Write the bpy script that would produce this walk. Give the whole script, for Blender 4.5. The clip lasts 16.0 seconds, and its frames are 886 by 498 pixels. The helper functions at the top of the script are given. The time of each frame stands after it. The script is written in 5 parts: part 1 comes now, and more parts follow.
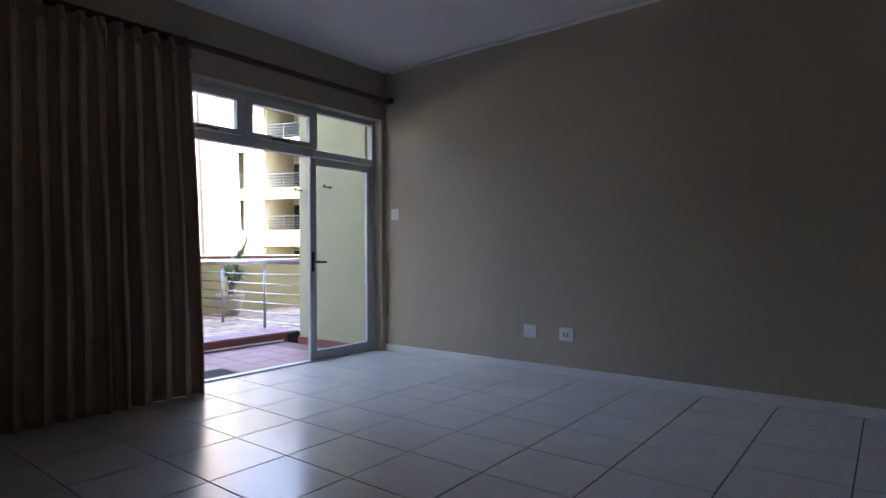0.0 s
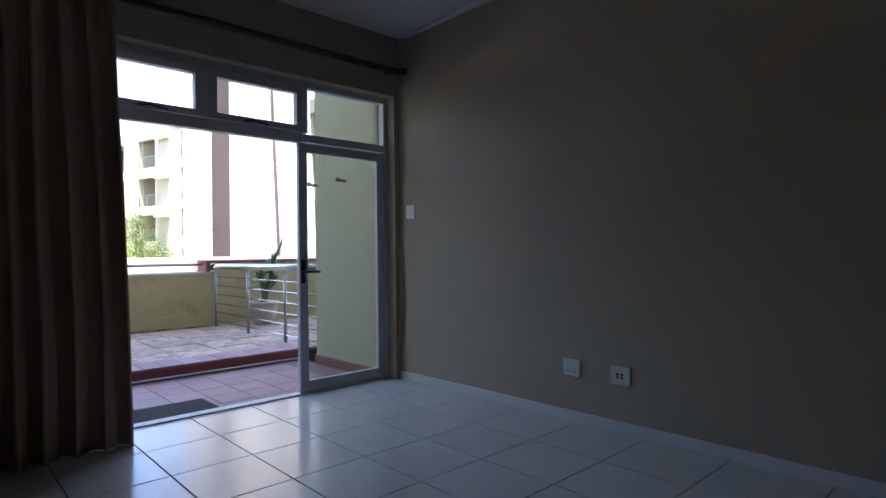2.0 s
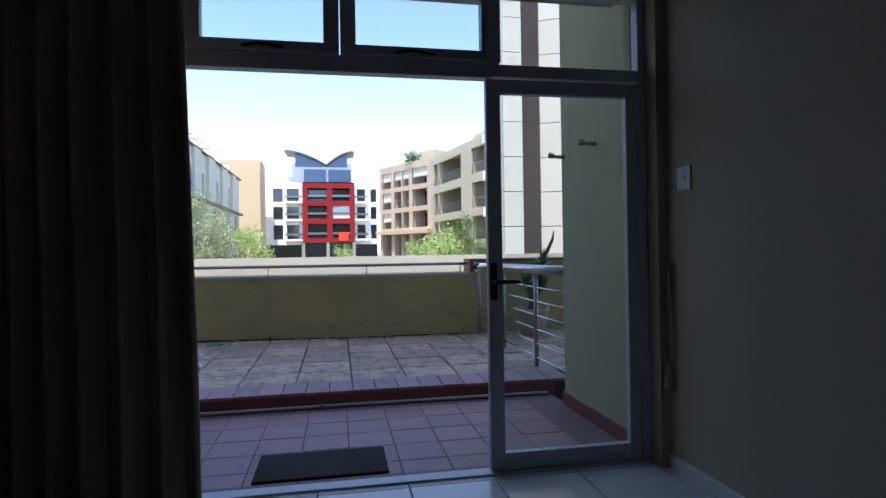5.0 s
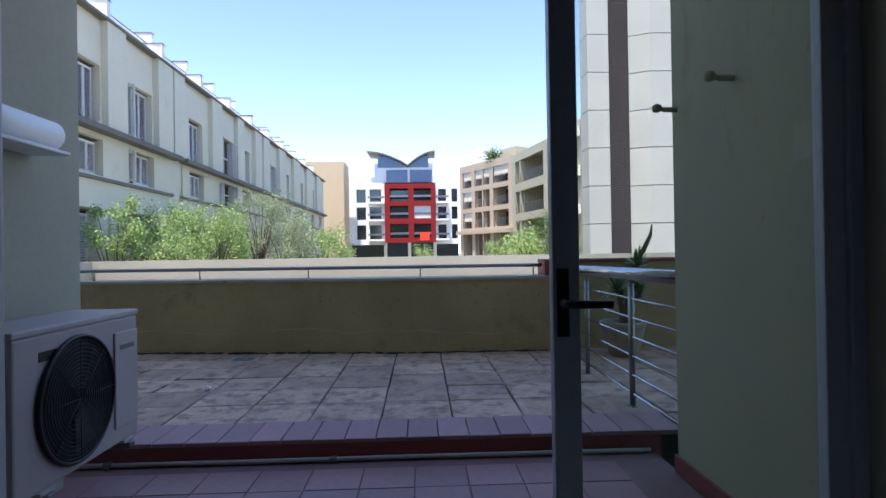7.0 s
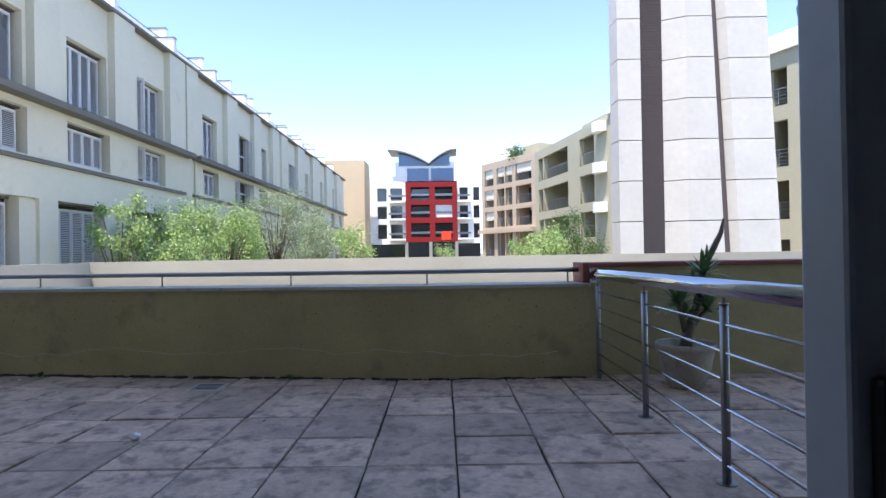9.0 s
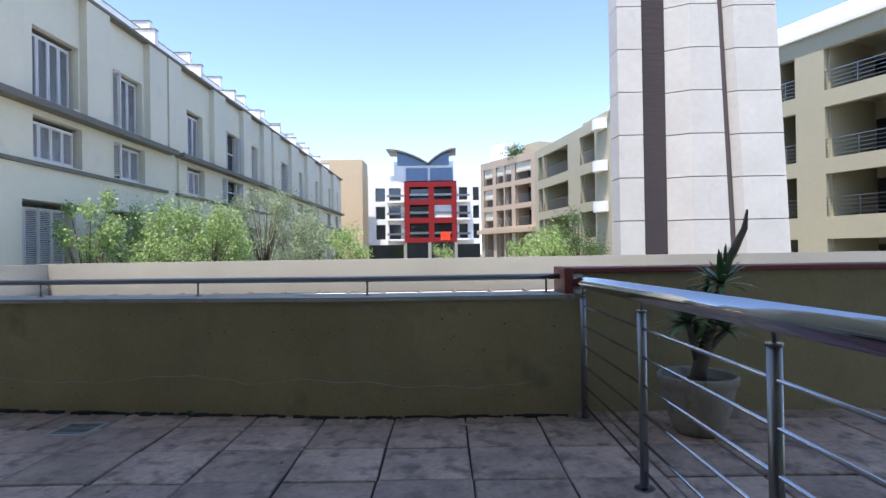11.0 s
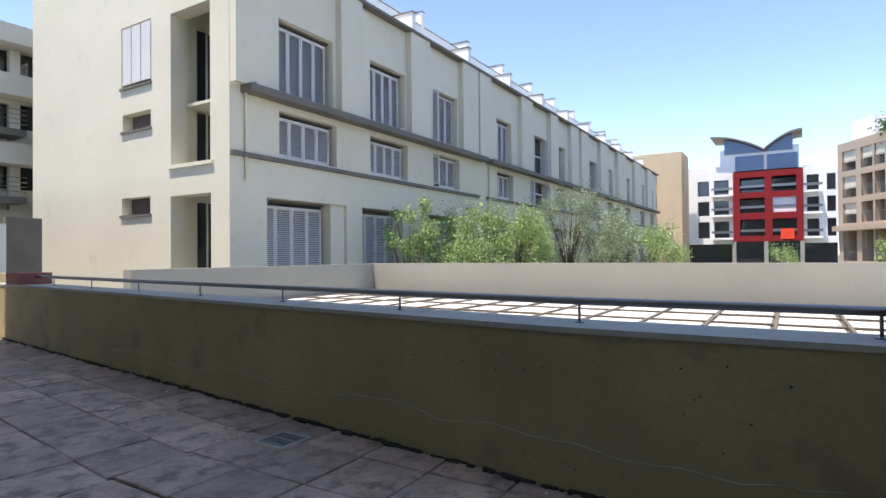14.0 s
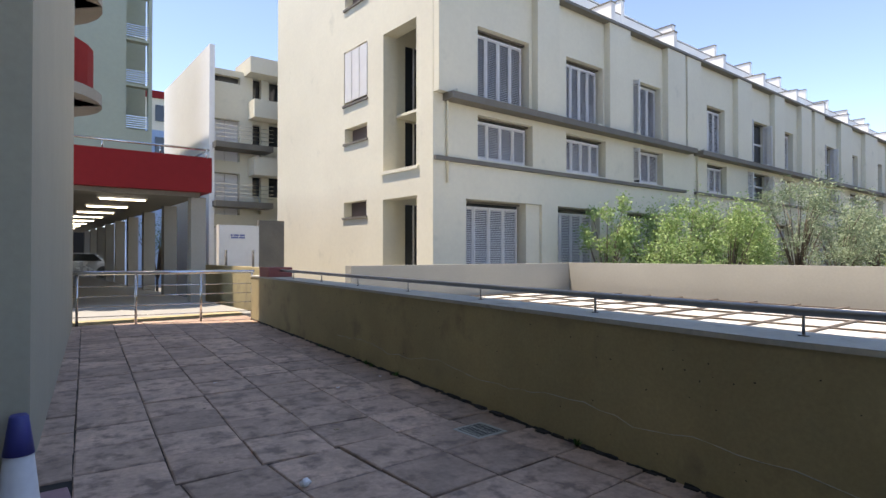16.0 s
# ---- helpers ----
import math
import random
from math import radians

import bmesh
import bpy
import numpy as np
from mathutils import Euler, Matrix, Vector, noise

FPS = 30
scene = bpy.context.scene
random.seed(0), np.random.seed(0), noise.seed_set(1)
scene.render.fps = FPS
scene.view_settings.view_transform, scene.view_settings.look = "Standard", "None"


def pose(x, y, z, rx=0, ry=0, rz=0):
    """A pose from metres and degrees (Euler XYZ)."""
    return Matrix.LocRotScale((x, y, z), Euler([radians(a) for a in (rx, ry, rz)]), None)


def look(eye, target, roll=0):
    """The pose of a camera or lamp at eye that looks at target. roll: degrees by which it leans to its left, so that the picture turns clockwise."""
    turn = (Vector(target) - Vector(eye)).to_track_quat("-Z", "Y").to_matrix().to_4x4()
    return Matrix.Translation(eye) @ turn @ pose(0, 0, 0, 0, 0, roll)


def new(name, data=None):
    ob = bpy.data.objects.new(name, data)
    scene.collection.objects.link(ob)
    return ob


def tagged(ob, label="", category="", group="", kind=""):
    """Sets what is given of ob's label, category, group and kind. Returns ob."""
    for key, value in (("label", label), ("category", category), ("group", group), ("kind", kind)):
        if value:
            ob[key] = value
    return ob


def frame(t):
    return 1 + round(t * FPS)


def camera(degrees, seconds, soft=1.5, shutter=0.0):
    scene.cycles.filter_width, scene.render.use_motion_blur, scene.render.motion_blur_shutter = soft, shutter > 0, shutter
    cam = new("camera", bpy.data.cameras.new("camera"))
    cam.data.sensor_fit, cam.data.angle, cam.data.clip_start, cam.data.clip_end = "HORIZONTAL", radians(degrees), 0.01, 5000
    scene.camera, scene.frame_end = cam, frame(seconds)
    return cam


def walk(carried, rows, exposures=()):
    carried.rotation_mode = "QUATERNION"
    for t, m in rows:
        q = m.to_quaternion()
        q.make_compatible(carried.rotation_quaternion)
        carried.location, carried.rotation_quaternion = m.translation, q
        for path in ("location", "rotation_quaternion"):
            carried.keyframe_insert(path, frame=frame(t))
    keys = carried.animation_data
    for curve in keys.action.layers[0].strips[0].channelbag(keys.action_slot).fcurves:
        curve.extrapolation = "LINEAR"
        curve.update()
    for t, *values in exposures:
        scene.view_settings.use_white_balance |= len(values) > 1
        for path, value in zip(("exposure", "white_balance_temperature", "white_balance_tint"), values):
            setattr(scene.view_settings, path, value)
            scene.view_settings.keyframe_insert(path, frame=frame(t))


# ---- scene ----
cam = camera(75.9, 16.0)
PATH = [
    (0, (0.544, 0.149, 1.113), (-0.695, 1.719, 1.125), -0.3),
    (0.5, (0.44, 0.5, 1.147), (-0.807, 2.064, 1.155), -0.4),
    (1, (0.372, 0.888, 1.15), (-0.905, 2.427, 1.159), -0.3),
    (1.5, (0.281, 1.214, 1.144), (-1.11, 2.651, 1.155), -0.7),
    (2, (0.146, 1.528, 1.186), (-1.317, 2.891, 1.192), -0.6),
    (2.5, (0.012, 1.847, 1.178), (-1.5, 3.157, 1.181), -0.7),
    (3, (-0.135, 2.184, 1.177), (-1.778, 3.325, 1.184), -0.8),
    (3.5, (-0.365, 2.469, 1.197), (-2.094, 3.474, 1.199), -0.8),
    (4, (-0.637, 2.746, 1.174), (-2.452, 3.587, 1.177), -1.0),
    (4.5, (-0.883, 2.943, 1.185), (-2.802, 3.507, 1.191), -1.0),
    (4.7, (-1.011, 3.004, 1.187), (-2.954, 3.479, 1.193), -1.0),
    (6.8, (-2.387, 3.469, 1.172), (-4.385, 3.563, 1.189), -0.5),
    (7, (-2.516, 3.502, 1.171), (-4.514, 3.581, 1.183), -0.9),
    (7.5, (-2.855, 3.539, 1.188), (-4.855, 3.568, 1.197), -0.9),
    (8, (-3.221, 3.557, 1.205), (-5.221, 3.57, 1.215), -0.8),
    (8.5, (-3.527, 3.599, 1.192), (-5.527, 3.604, 1.202), -0.9),
    (11, (-4.966, 4.082, 1.195), (-6.966, 4.076, 1.208), -0.9),
    (11.5, (-5.26, 4.268, 1.154), (-7.26, 4.26, 1.17), -0.9),
    (12, (-5.469, 4.393, 1.191), (-7.468, 4.328, 1.205), -1.0),
    (12.5, (-5.722, 4.516, 1.208), (-7.71, 4.294, 1.222), -0.9),
    (13, (-5.966, 4.549, 1.229), (-7.901, 4.044, 1.248), -0.8),
    (13.5, (-6.172, 4.599, 1.24), (-8.027, 3.851, 1.263), -0.9),
    (14, (-6.137, 4.505, 1.264), (-7.843, 3.462, 1.288), -0.5),
    (14.5, (-6.141, 4.538, 1.275), (-7.705, 3.291, 1.301), -0.5),
    (15, (-6.094, 4.578, 1.283), (-7.544, 3.201, 1.307), -0.2),
    (15.5, (-6.089, 4.573, 1.283), (-7.439, 3.098, 1.306), -0.2),
    (16, (-6.079, 4.559, 1.286), (-7.339, 3.006, 1.307), 0.0),
]
walk(cam, [(t, look(eye, target, roll)) for t, eye, target, roll in PATH],
     [(0.0, 4.5, 7900, 20), (1.5, 3.95, 7600, 18), (3.0, 2.85, 7000, 15), (4.0, 2.5, 6900, 14), (4.7, 2.25, 6800, 13), (6.8, 1.85, 6700, 13), (8.5, 2.05, 6700, 13), (11.0, 1.75, 6700, 13), (12.5, 1.55, 6700, 13), (14.0, 1.6, 7000, 14), (16.0, 1.6, 7500, 16)])

# ---- light ----
world = bpy.data.worlds.new("sky")
scene.world = world
world.use_nodes = True
wn = world.node_tree
sky = wn.nodes.new("ShaderNodeTexSky")
sky.sky_type = 'NISHITA'
sky.sun_disc = False
SUN_EL, SUN_AZ = 74.0, 118.0          # azimuth clockwise from +y
sky.sun_elevation = radians(SUN_EL)
sky.sun_rotation = radians(SUN_AZ)
sky.air_density, sky.dust_density = 0.7, 0.0
sky.ozone_density = 1.3
sky.altitude = 1800
wn.links.new(sky.outputs[0], wn.nodes["Background"].inputs[0])
wn.nodes["Background"].inputs[1].default_value = 0.15
sun = new("sun", bpy.data.lights.new("sun", 'SUN'))
sun.data.energy, sun.data.angle, sun.data.color = 2.7, radians(0.6), (1.0, 0.95, 0.88)
az, el = radians(SUN_AZ), radians(SUN_EL)
sun.matrix_world = look((0, 0, 60), (-math.sin(az) * math.cos(el) * 10, -math.cos(az) * math.cos(el) * 10, 60 - math.sin(el) * 10))


# ---- materials ----
def mat(name, color, rough=0.7, metal=0.0, vary=0.12, grain=30.0, blotch=1.5, bump=0.0, dirt=None, dirt_at=0.6, piece=0.0, spec=0.5, stretch=(1, 1, 1)):
    m = bpy.data.materials.new(name)
    m.use_nodes = True
    nt = m.node_tree
    N, L = nt.nodes, nt.links
    b = N["Principled BSDF"]
    b.inputs["Roughness"].default_value = rough
    b.inputs["Metallic"].default_value = metal
    b.inputs["Specular IOR Level"].default_value = spec
    tc = N.new("ShaderNodeTexCoord")
    info = N.new("ShaderNodeObjectInfo")
    off = N.new("ShaderNodeVectorMath")
    off.operation = 'MULTIPLY_ADD'
    cmb = N.new("ShaderNodeCombineXYZ")
    for i in range(3):
        L.new(info.outputs["Random"], cmb.inputs[i])
    L.new(cmb.outputs[0], off.inputs[0])
    off.inputs[1].default_value = (37.0, 53.0, 71.0)
    sc = N.new("ShaderNodeVectorMath")
    sc.operation = 'MULTIPLY'
    sc.inputs[1].default_value = stretch
    L.new(tc.outputs["Object"], sc.inputs[0])
    L.new(sc.outputs[0], off.inputs[2])

    def noise_node(scale, detail):
        n = N.new("ShaderNodeTexNoise")
        n.inputs["Scale"].default_value = scale
        n.inputs["Detail"].default_value = detail
        n.inputs["Roughness"].default_value = 0.6
        L.new(off.outputs[0], n.inputs["Vector"])
        return n
    n1, n2 = noise_node(grain, 4), noise_node(blotch, 5)

    def rng(sock, lo, hi, a=0.25, c=0.75):
        r = N.new("ShaderNodeMapRange")
        r.inputs[1].default_value, r.inputs[2].default_value = a, c
        r.inputs[3].default_value, r.inputs[4].default_value = lo, hi
        L.new(sock, r.inputs[0])
        return r.outputs[0]

    def mul(a, c):
        x = N.new("ShaderNodeMath")
        x.operation = 'MULTIPLY'
        L.new(a, x.inputs[0])
        L.new(c, x.inputs[1])
        return x.outputs[0]
    v = mul(rng(n1.outputs[0], 1 - vary * 0.6, 1 + vary * 0.6), rng(n2.outputs[0], 1 - vary, 1 + vary))
    if piece:
        v = mul(v, rng(info.outputs["Random"], 1 - piece, 1 + piece, 0, 1))
    mx = N.new("ShaderNodeMix")
    mx.data_type, mx.blend_type = 'RGBA', 'MULTIPLY'
    mx.inputs[0].default_value = 1.0
    mx.inputs[6].default_value = (*color, 1)
    L.new(v, mx.inputs[7])
    col = mx.outputs[2]
    if dirt:
        n3 = noise_node(blotch * 2.3, 8)
        md = N.new("ShaderNodeMix")
        md.data_type = 'RGBA'
        L.new(rng(n3.outputs[0], 0, 0.85, dirt_at, dirt_at + 0.14), md.inputs[0])
        L.new(col, md.inputs[6])
        md.inputs[7].default_value = (*dirt, 1)
        col = md.outputs[2]
    L.new(col, b.inputs["Base Color"])
    L.new(rng(n2.outputs[0], max(rough - 0.08, 0.02), min(rough + 0.08, 1)), b.inputs["Roughness"])
    if bump:
        bp = N.new("ShaderNodeBump")
        bp.inputs["Strength"].default_value = min(bump, 1.0)
        bp.inputs["Distance"].default_value = 0.004
        L.new(n1.outputs[0], bp.inputs["Height"])
        L.new(bp.outputs[0], b.inputs["Normal"])
    return m


def glass_mat(name, tint, gloss, rough=0.02):
    m = bpy.data.materials.new(name)
    m.use_nodes = True
    N, L = m.node_tree.nodes, m.node_tree.links
    N.remove(N["Principled BSDF"])
    t, g, mix = N.new("ShaderNodeBsdfTransparent"), N.new("ShaderNodeBsdfGlossy"), N.new("ShaderNodeMixShader")
    t.inputs[0].default_value = (*tint, 1)
    g.inputs["Roughness"].default_value = rough
    mix.inputs[0].default_value = gloss
    L.new(t.outputs[0], mix.inputs[1])
    L.new(g.outputs[0], mix.inputs[2])
    L.new(mix.outputs[0], N["Material Output"].inputs[0])
    return m


def glow_mat(name, color, strength):
    m = bpy.data.materials.new(name)
    m.use_nodes = True
    b = m.node_tree.nodes["Principled BSDF"]
    b.inputs["Emission Color"].default_value = (*color, 1)
    b.inputs["Emission Strength"].default_value = strength
    return m


M_WALL_IN = mat("beige_interior_paint", (0.44, 0.375, 0.285), 0.62, vary=0.04, grain=180, blotch=0.8, bump=0.12)
M_CEIL = mat("white_ceiling_paint", (0.75, 0.75, 0.74), 0.8, vary=0.03, grain=120, blotch=0.7, bump=0.08)
M_SKIRT = mat("white_skirting_paint", (0.72, 0.72, 0.72), 0.4, vary=0.05)
M_TILE = mat("cream_ceramic_tile", (0.62, 0.58, 0.52), 0.2, vary=0.06, grain=60, blotch=2.2, piece=0.03, bump=0.02)
M_GROUT = mat("dark_tile_grout", (0.10, 0.09, 0.085), 0.9, vary=0.2, grain=80)
M_CURTAIN = mat("brown_woven_curtain", (0.46, 0.335, 0.24), 0.95, vary=0.14, grain=160, blotch=4, bump=0.6, stretch=(1, 1, 0.12), spec=0.15)
M_ROD = mat("dark_stained_wood", (0.075, 0.04, 0.03), 0.45, vary=0.2, stretch=(1, 0.1, 1))
M_FRAME = mat("grey_white_painted_aluminium", (0.58, 0.58, 0.60), 0.42, vary=0.06, grain=50, dirt=(0.38, 0.37, 0.36), dirt_at=0.66)
M_BLACK = mat("black_plastic", (0.012, 0.012, 0.013), 0.4, vary=0.2)
M_WHITE_PL = mat("white_plastic", (0.78, 0.78, 0.78), 0.35, vary=0.03)
M_CORD = mat("tan_rope", (0.42, 0.32, 0.2), 0.9, vary=0.2, grain=200, bump=0.5)
M_GLASS = glass_mat("window_glass", (0.93, 0.96, 0.94), 0.06)
M_OLIVE = mat("olive_terrace_plaster", (0.37, 0.305, 0.165), 0.85, vary=0.16, grain=45, blotch=1.1, bump=0.5, dirt=(0.26, 0.21, 0.125), dirt_at=0.56)
M_GREENW = mat("pale_green_plaster", (0.38, 0.38, 0.25), 0.8, vary=0.1, grain=40, blotch=1.6, bump=0.4, dirt=(0.25, 0.25, 0.165), dirt_at=0.62, stretch=(1, 1, 0.6))
M_OUTW = mat("grey_green_facade_plaster", (0.35, 0.335, 0.26), 0.85, vary=0.08, grain=25, blotch=1.2, bump=0.3)
M_CAP = mat("weathered_parapet_cap", (0.44, 0.43, 0.37), 0.8, vary=0.15, grain=30, blotch=2, dirt=(0.22, 0.21, 0.18), dirt_at=0.6)
M_GREYW = mat("grey_roof_wall_plaster", (0.30, 0.295, 0.265), 0.85, vary=0.07, grain=20, blotch=0.8, bump=0.2)
M_PAVER = mat("weathered_concrete_paver", (0.45, 0.315, 0.235), 0.72, vary=0.32, grain=28, blotch=3.2, bump=0.9, dirt=(0.19, 0.13, 0.10), dirt_at=0.50, piece=0.2)
M_JOINT = mat("dark_soil_joint", (0.035, 0.03, 0.025), 1.0, vary=0.3)
M_KERB = mat("purple_brown_clay_brick", (0.33, 0.20, 0.215), 0.7, vary=0.15, piece=0.12, bump=0.4)
M_REDTILE = mat("red_clay_patio_tile", (0.29, 0.14, 0.14), 0.5, vary=0.16, grain=30, blotch=2.5, piece=0.12, bump=0.25, dirt=(0.22, 0.13, 0.125), dirt_at=0.55)
M_REDJ = mat("patio_joint", (0.21, 0.12, 0.115), 0.9)
M_REDP = mat("dark_red_paint", (0.24, 0.06, 0.05), 0.6, vary=0.15, grain=40, dirt=(0.17, 0.07, 0.06), dirt_at=0.6)
M_STEEL = mat("brushed_stainless_steel", (0.60, 0.60, 0.60), 0.12, 1.0, vary=0.06, grain=90, stretch=(1, 1, 1))
M_STEELD = mat("dull_steel", (0.30, 0.29, 0.28), 0.38, 1.0, vary=0.1)
M_PIPE = mat("grey_pvc_pipe", (0.45, 0.42, 0.40), 0.5, vary=0.15)
M_MAT = mat("dark_coir_doormat", (0.035, 0.028, 0.022), 1.0, vary=0.35, grain=250, bump=1.0)
M_AC = mat("grey_painted_steel_casing", (0.43, 0.375, 0.36), 0.45, vary=0.05, grain=40, dirt=(0.40, 0.38, 0.35), dirt_at=0.64)
# Near-black that paints the shade inside openings, wells and recesses.
M_DARK = mat("void_shade_black", (0.02, 0.02, 0.02), 0.9)
M_POT = mat("weathered_cement_pot", (0.36, 0.31, 0.25), 0.85, vary=0.2, grain=40, blotch=5, bump=0.5, dirt=(0.2, 0.17, 0.13), dirt_at=0.56)
M_SOIL = mat("dry_soil", (0.09, 0.055, 0.035), 1.0, vary=0.4, grain=60, bump=1.0)
M_STEM = mat("grey_plant_stem", (0.16, 0.13, 0.10), 0.85, vary=0.25, grain=60, bump=0.6)
M_SPIKY = mat("spiky_leaf_green", (0.13, 0.22, 0.09), 0.5, vary=0.25, grain=20)
M_CREAM = mat("cream_grey_apartment_plaster", (0.67, 0.645, 0.53), 0.85, vary=0.05, grain=8, blotch=0.35, bump=0.15, dirt=(0.54, 0.53, 0.44), dirt_at=0.62)
M_WHITEW = mat("white_apartment_plaster", (0.80, 0.80, 0.78), 0.8, vary=0.05, grain=6, blotch=0.3)
# Dark grey of courses and caps, also painting shade at heads and walkway.
M_COURSE_SHADE = mat("dark_grey_course_and_shade", (0.15, 0.14, 0.12), 0.7, vary=0.2)
M_LOUVRE = mat("grey_shutter_louvre_paint", (0.60, 0.59, 0.59), 0.5, vary=0.08)
M_SHUT = mat("grey_white_shutter_paint", (0.66, 0.66, 0.66), 0.5, vary=0.06)
M_PANE = mat("dark_window_glass", (0.03, 0.035, 0.04), 0.06, vary=0.1, spec=0.8)
M_BLUEP = mat("blue_tinted_glass", (0.05, 0.10, 0.20), 0.08, vary=0.15, spec=0.8)
M_TOWER = mat("pale_board_marked_concrete", (0.56, 0.54, 0.51), 0.8, vary=0.08, grain=5, blotch=0.5, bump=0.3, dirt=(0.47, 0.45, 0.42), dirt_at=0.62)
M_SLAT = mat("dark_brown_louvre", (0.075, 0.055, 0.055), 0.6, vary=0.15)
M_RB = mat("olive_beige_apartment_plaster", (0.42, 0.39, 0.28), 0.85, vary=0.06, grain=6, blotch=0.3)
M_RB2 = mat("tan_apartment_plaster", (0.46, 0.37, 0.28), 0.85, vary=0.07, grain=6, blotch=0.3)
M_TAN = mat("sand_apartment_plaster", (0.55, 0.42, 0.27), 0.85, vary=0.06, grain=6, blotch=0.3)
M_REDB = mat("deep_red_facade_paint", (0.23, 0.018, 0.02), 0.8, spec=0.2, vary=0.08, grain=6, blotch=0.4)
M_BLUEW = mat("pale_blue_plaster", (0.28, 0.40, 0.58), 0.8, vary=0.06)
M_GREENB = mat("grey_green_apartment_plaster", (0.30, 0.345, 0.29), 0.85, vary=0.06, grain=6, blotch=0.3)
M_ROOFW = mat("weathered_white_roof_slab", (0.66, 0.64, 0.57), 0.8, vary=0.1, grain=6, blotch=0.9, dirt=(0.16, 0.14, 0.12), dirt_at=0.54, piece=0.2)
M_ROOFJ = mat("dark_roof_joint", (0.13, 0.11, 0.09), 0.9)
M_GROUND = mat("courtyard_ground", (0.17, 0.16, 0.13), 0.9, vary=0.2, grain=3, blotch=0.15)
M_BARK = mat("tree_bark", (0.13, 0.10, 0.075), 0.9, vary=0.3, grain=25, bump=0.8)
M_BLINDW = mat("cream_roller_blind", (0.70, 0.64, 0.52), 0.8, vary=0.06)
M_ORANGE = mat("orange_red_cloth", (0.8, 0.06, 0.02), 0.8, vary=0.1)
M_CONEB = mat("blue_cone_plastic", (0.04, 0.05, 0.22), 0.5, vary=0.1)
M_CONEW = mat("grey_white_cone_plastic", (0.6, 0.6, 0.6), 0.5, vary=0.1)
M_TUBE = glow_mat("fluorescent_tube_light", (1.0, 0.93, 0.72), 2.5)
M_CAR = mat("silver_car_paint", (0.55, 0.56, 0.58), 0.25, 0.4, vary=0.03)
M_SIGNB = mat("blue_sign_paint", (0.02, 0.06, 0.30), 0.5)


def leaf_mat(name, c1, c2):
    m = bpy.data.materials.new(name)
    m.use_nodes = True
    N, L = m.node_tree.nodes, m.node_tree.links
    b = N["Principled BSDF"]
    geo, mx = N.new("ShaderNodeNewGeometry"), N.new("ShaderNodeMix")
    mx.data_type = 'RGBA'
    mx.inputs[6].default_value, mx.inputs[7].default_value = (*c1, 1), (*c2, 1)
    L.new(geo.outputs["Random Per Island"], mx.inputs[0])
    L.new(mx.outputs[2], b.inputs["Base Color"])
    b.inputs["Roughness"].default_value = 0.6
    tr, add = N.new("ShaderNodeBsdfTranslucent"), N.new("ShaderNodeMixShader")
    L.new(mx.outputs[2], tr.inputs[0])
    add.inputs[0].default_value = 0.3
    L.new(b.outputs[0], add.inputs[1])
    L.new(tr.outputs[0], add.inputs[2])
    L.new(add.outputs[0], N["Material Output"].inputs[0])
    return m


M_LEAF = leaf_mat("light_green_leaves", (0.17, 0.29, 0.08), (0.42, 0.54, 0.24))
M_LEAFG = leaf_mat("grey_green_leaves", (0.20, 0.28, 0.16), (0.38, 0.45, 0.30))
M_LEAFD = leaf_mat("dark_green_leaves", (0.035, 0.09, 0.02), (0.09, 0.17, 0.04))


# ---- mesh helpers ----
def mesh_of(name, bm, material, smooth=False):
    me = bpy.data.meshes.new(name)
    bm.normal_update()
    bm.to_mesh(me)
    bm.free()
    me.materials.append(material)
    if smooth:
        for p in me.polygons:
            p.use_smooth = True
    return me


def thing(name, bm, material, label, category, group="", kind="", smooth=False):
    return tagged(new(name, mesh_of(name, bm, material, smooth)), label, category, group, kind)


def empty(name, label, category, at=(0, 0, 0), group="", kind=""):
    ob = new(name)
    ob.location = at
    ob.matrix_world = Matrix.Translation(at)
    return tagged(ob, label, category, group, kind)


def place_of(ob):
    m = ob.matrix_basis
    return place_of(ob.parent) @ ob.matrix_parent_inverse @ m if ob.parent else m


def under(ob, parent):
    ob.parent = parent
    ob.matrix_parent_inverse = place_of(parent).inverted()
    return ob


def part(name, bm, material, parent, label="", smooth=False):
    ob = new(name, mesh_of(name, bm, material, smooth))
    if label:
        tagged(ob, label)
    return under(ob, parent)


def box(bm, x0, x1, y0, y1, z0, z1, bevel=0.0, m=None):
    xs, ys, zs = sorted((x0, x1)), sorted((y0, y1)), sorted((z0, z1))
    vs = [bm.verts.new((xs[i], ys[j], zs[k])) for i in (0, 1) for j in (0, 1) for k in (0, 1)]
    fs = [bm.faces.new([vs[i] for i in q]) for q in ((0, 1, 3, 2), (4, 6, 7, 5), (0, 4, 5, 1), (2, 3, 7, 6), (0, 2, 6, 4), (1, 5, 7, 3))]
    if bevel:
        es = list({e for fc in fs for e in fc.edges})
        r = bmesh.ops.bevel(bm, geom=es, offset=bevel, segments=2, affect='EDGES', profile=0.5)
        vs = list({v for fc in r["faces"] for v in fc.verts} | {v for v in vs if v.is_valid})
    if m is not None:
        for v in vs:
            v.co = m @ v.co
    return bm


def boxm(*a, **k):
    return box(bmesh.new(), *a, **k)


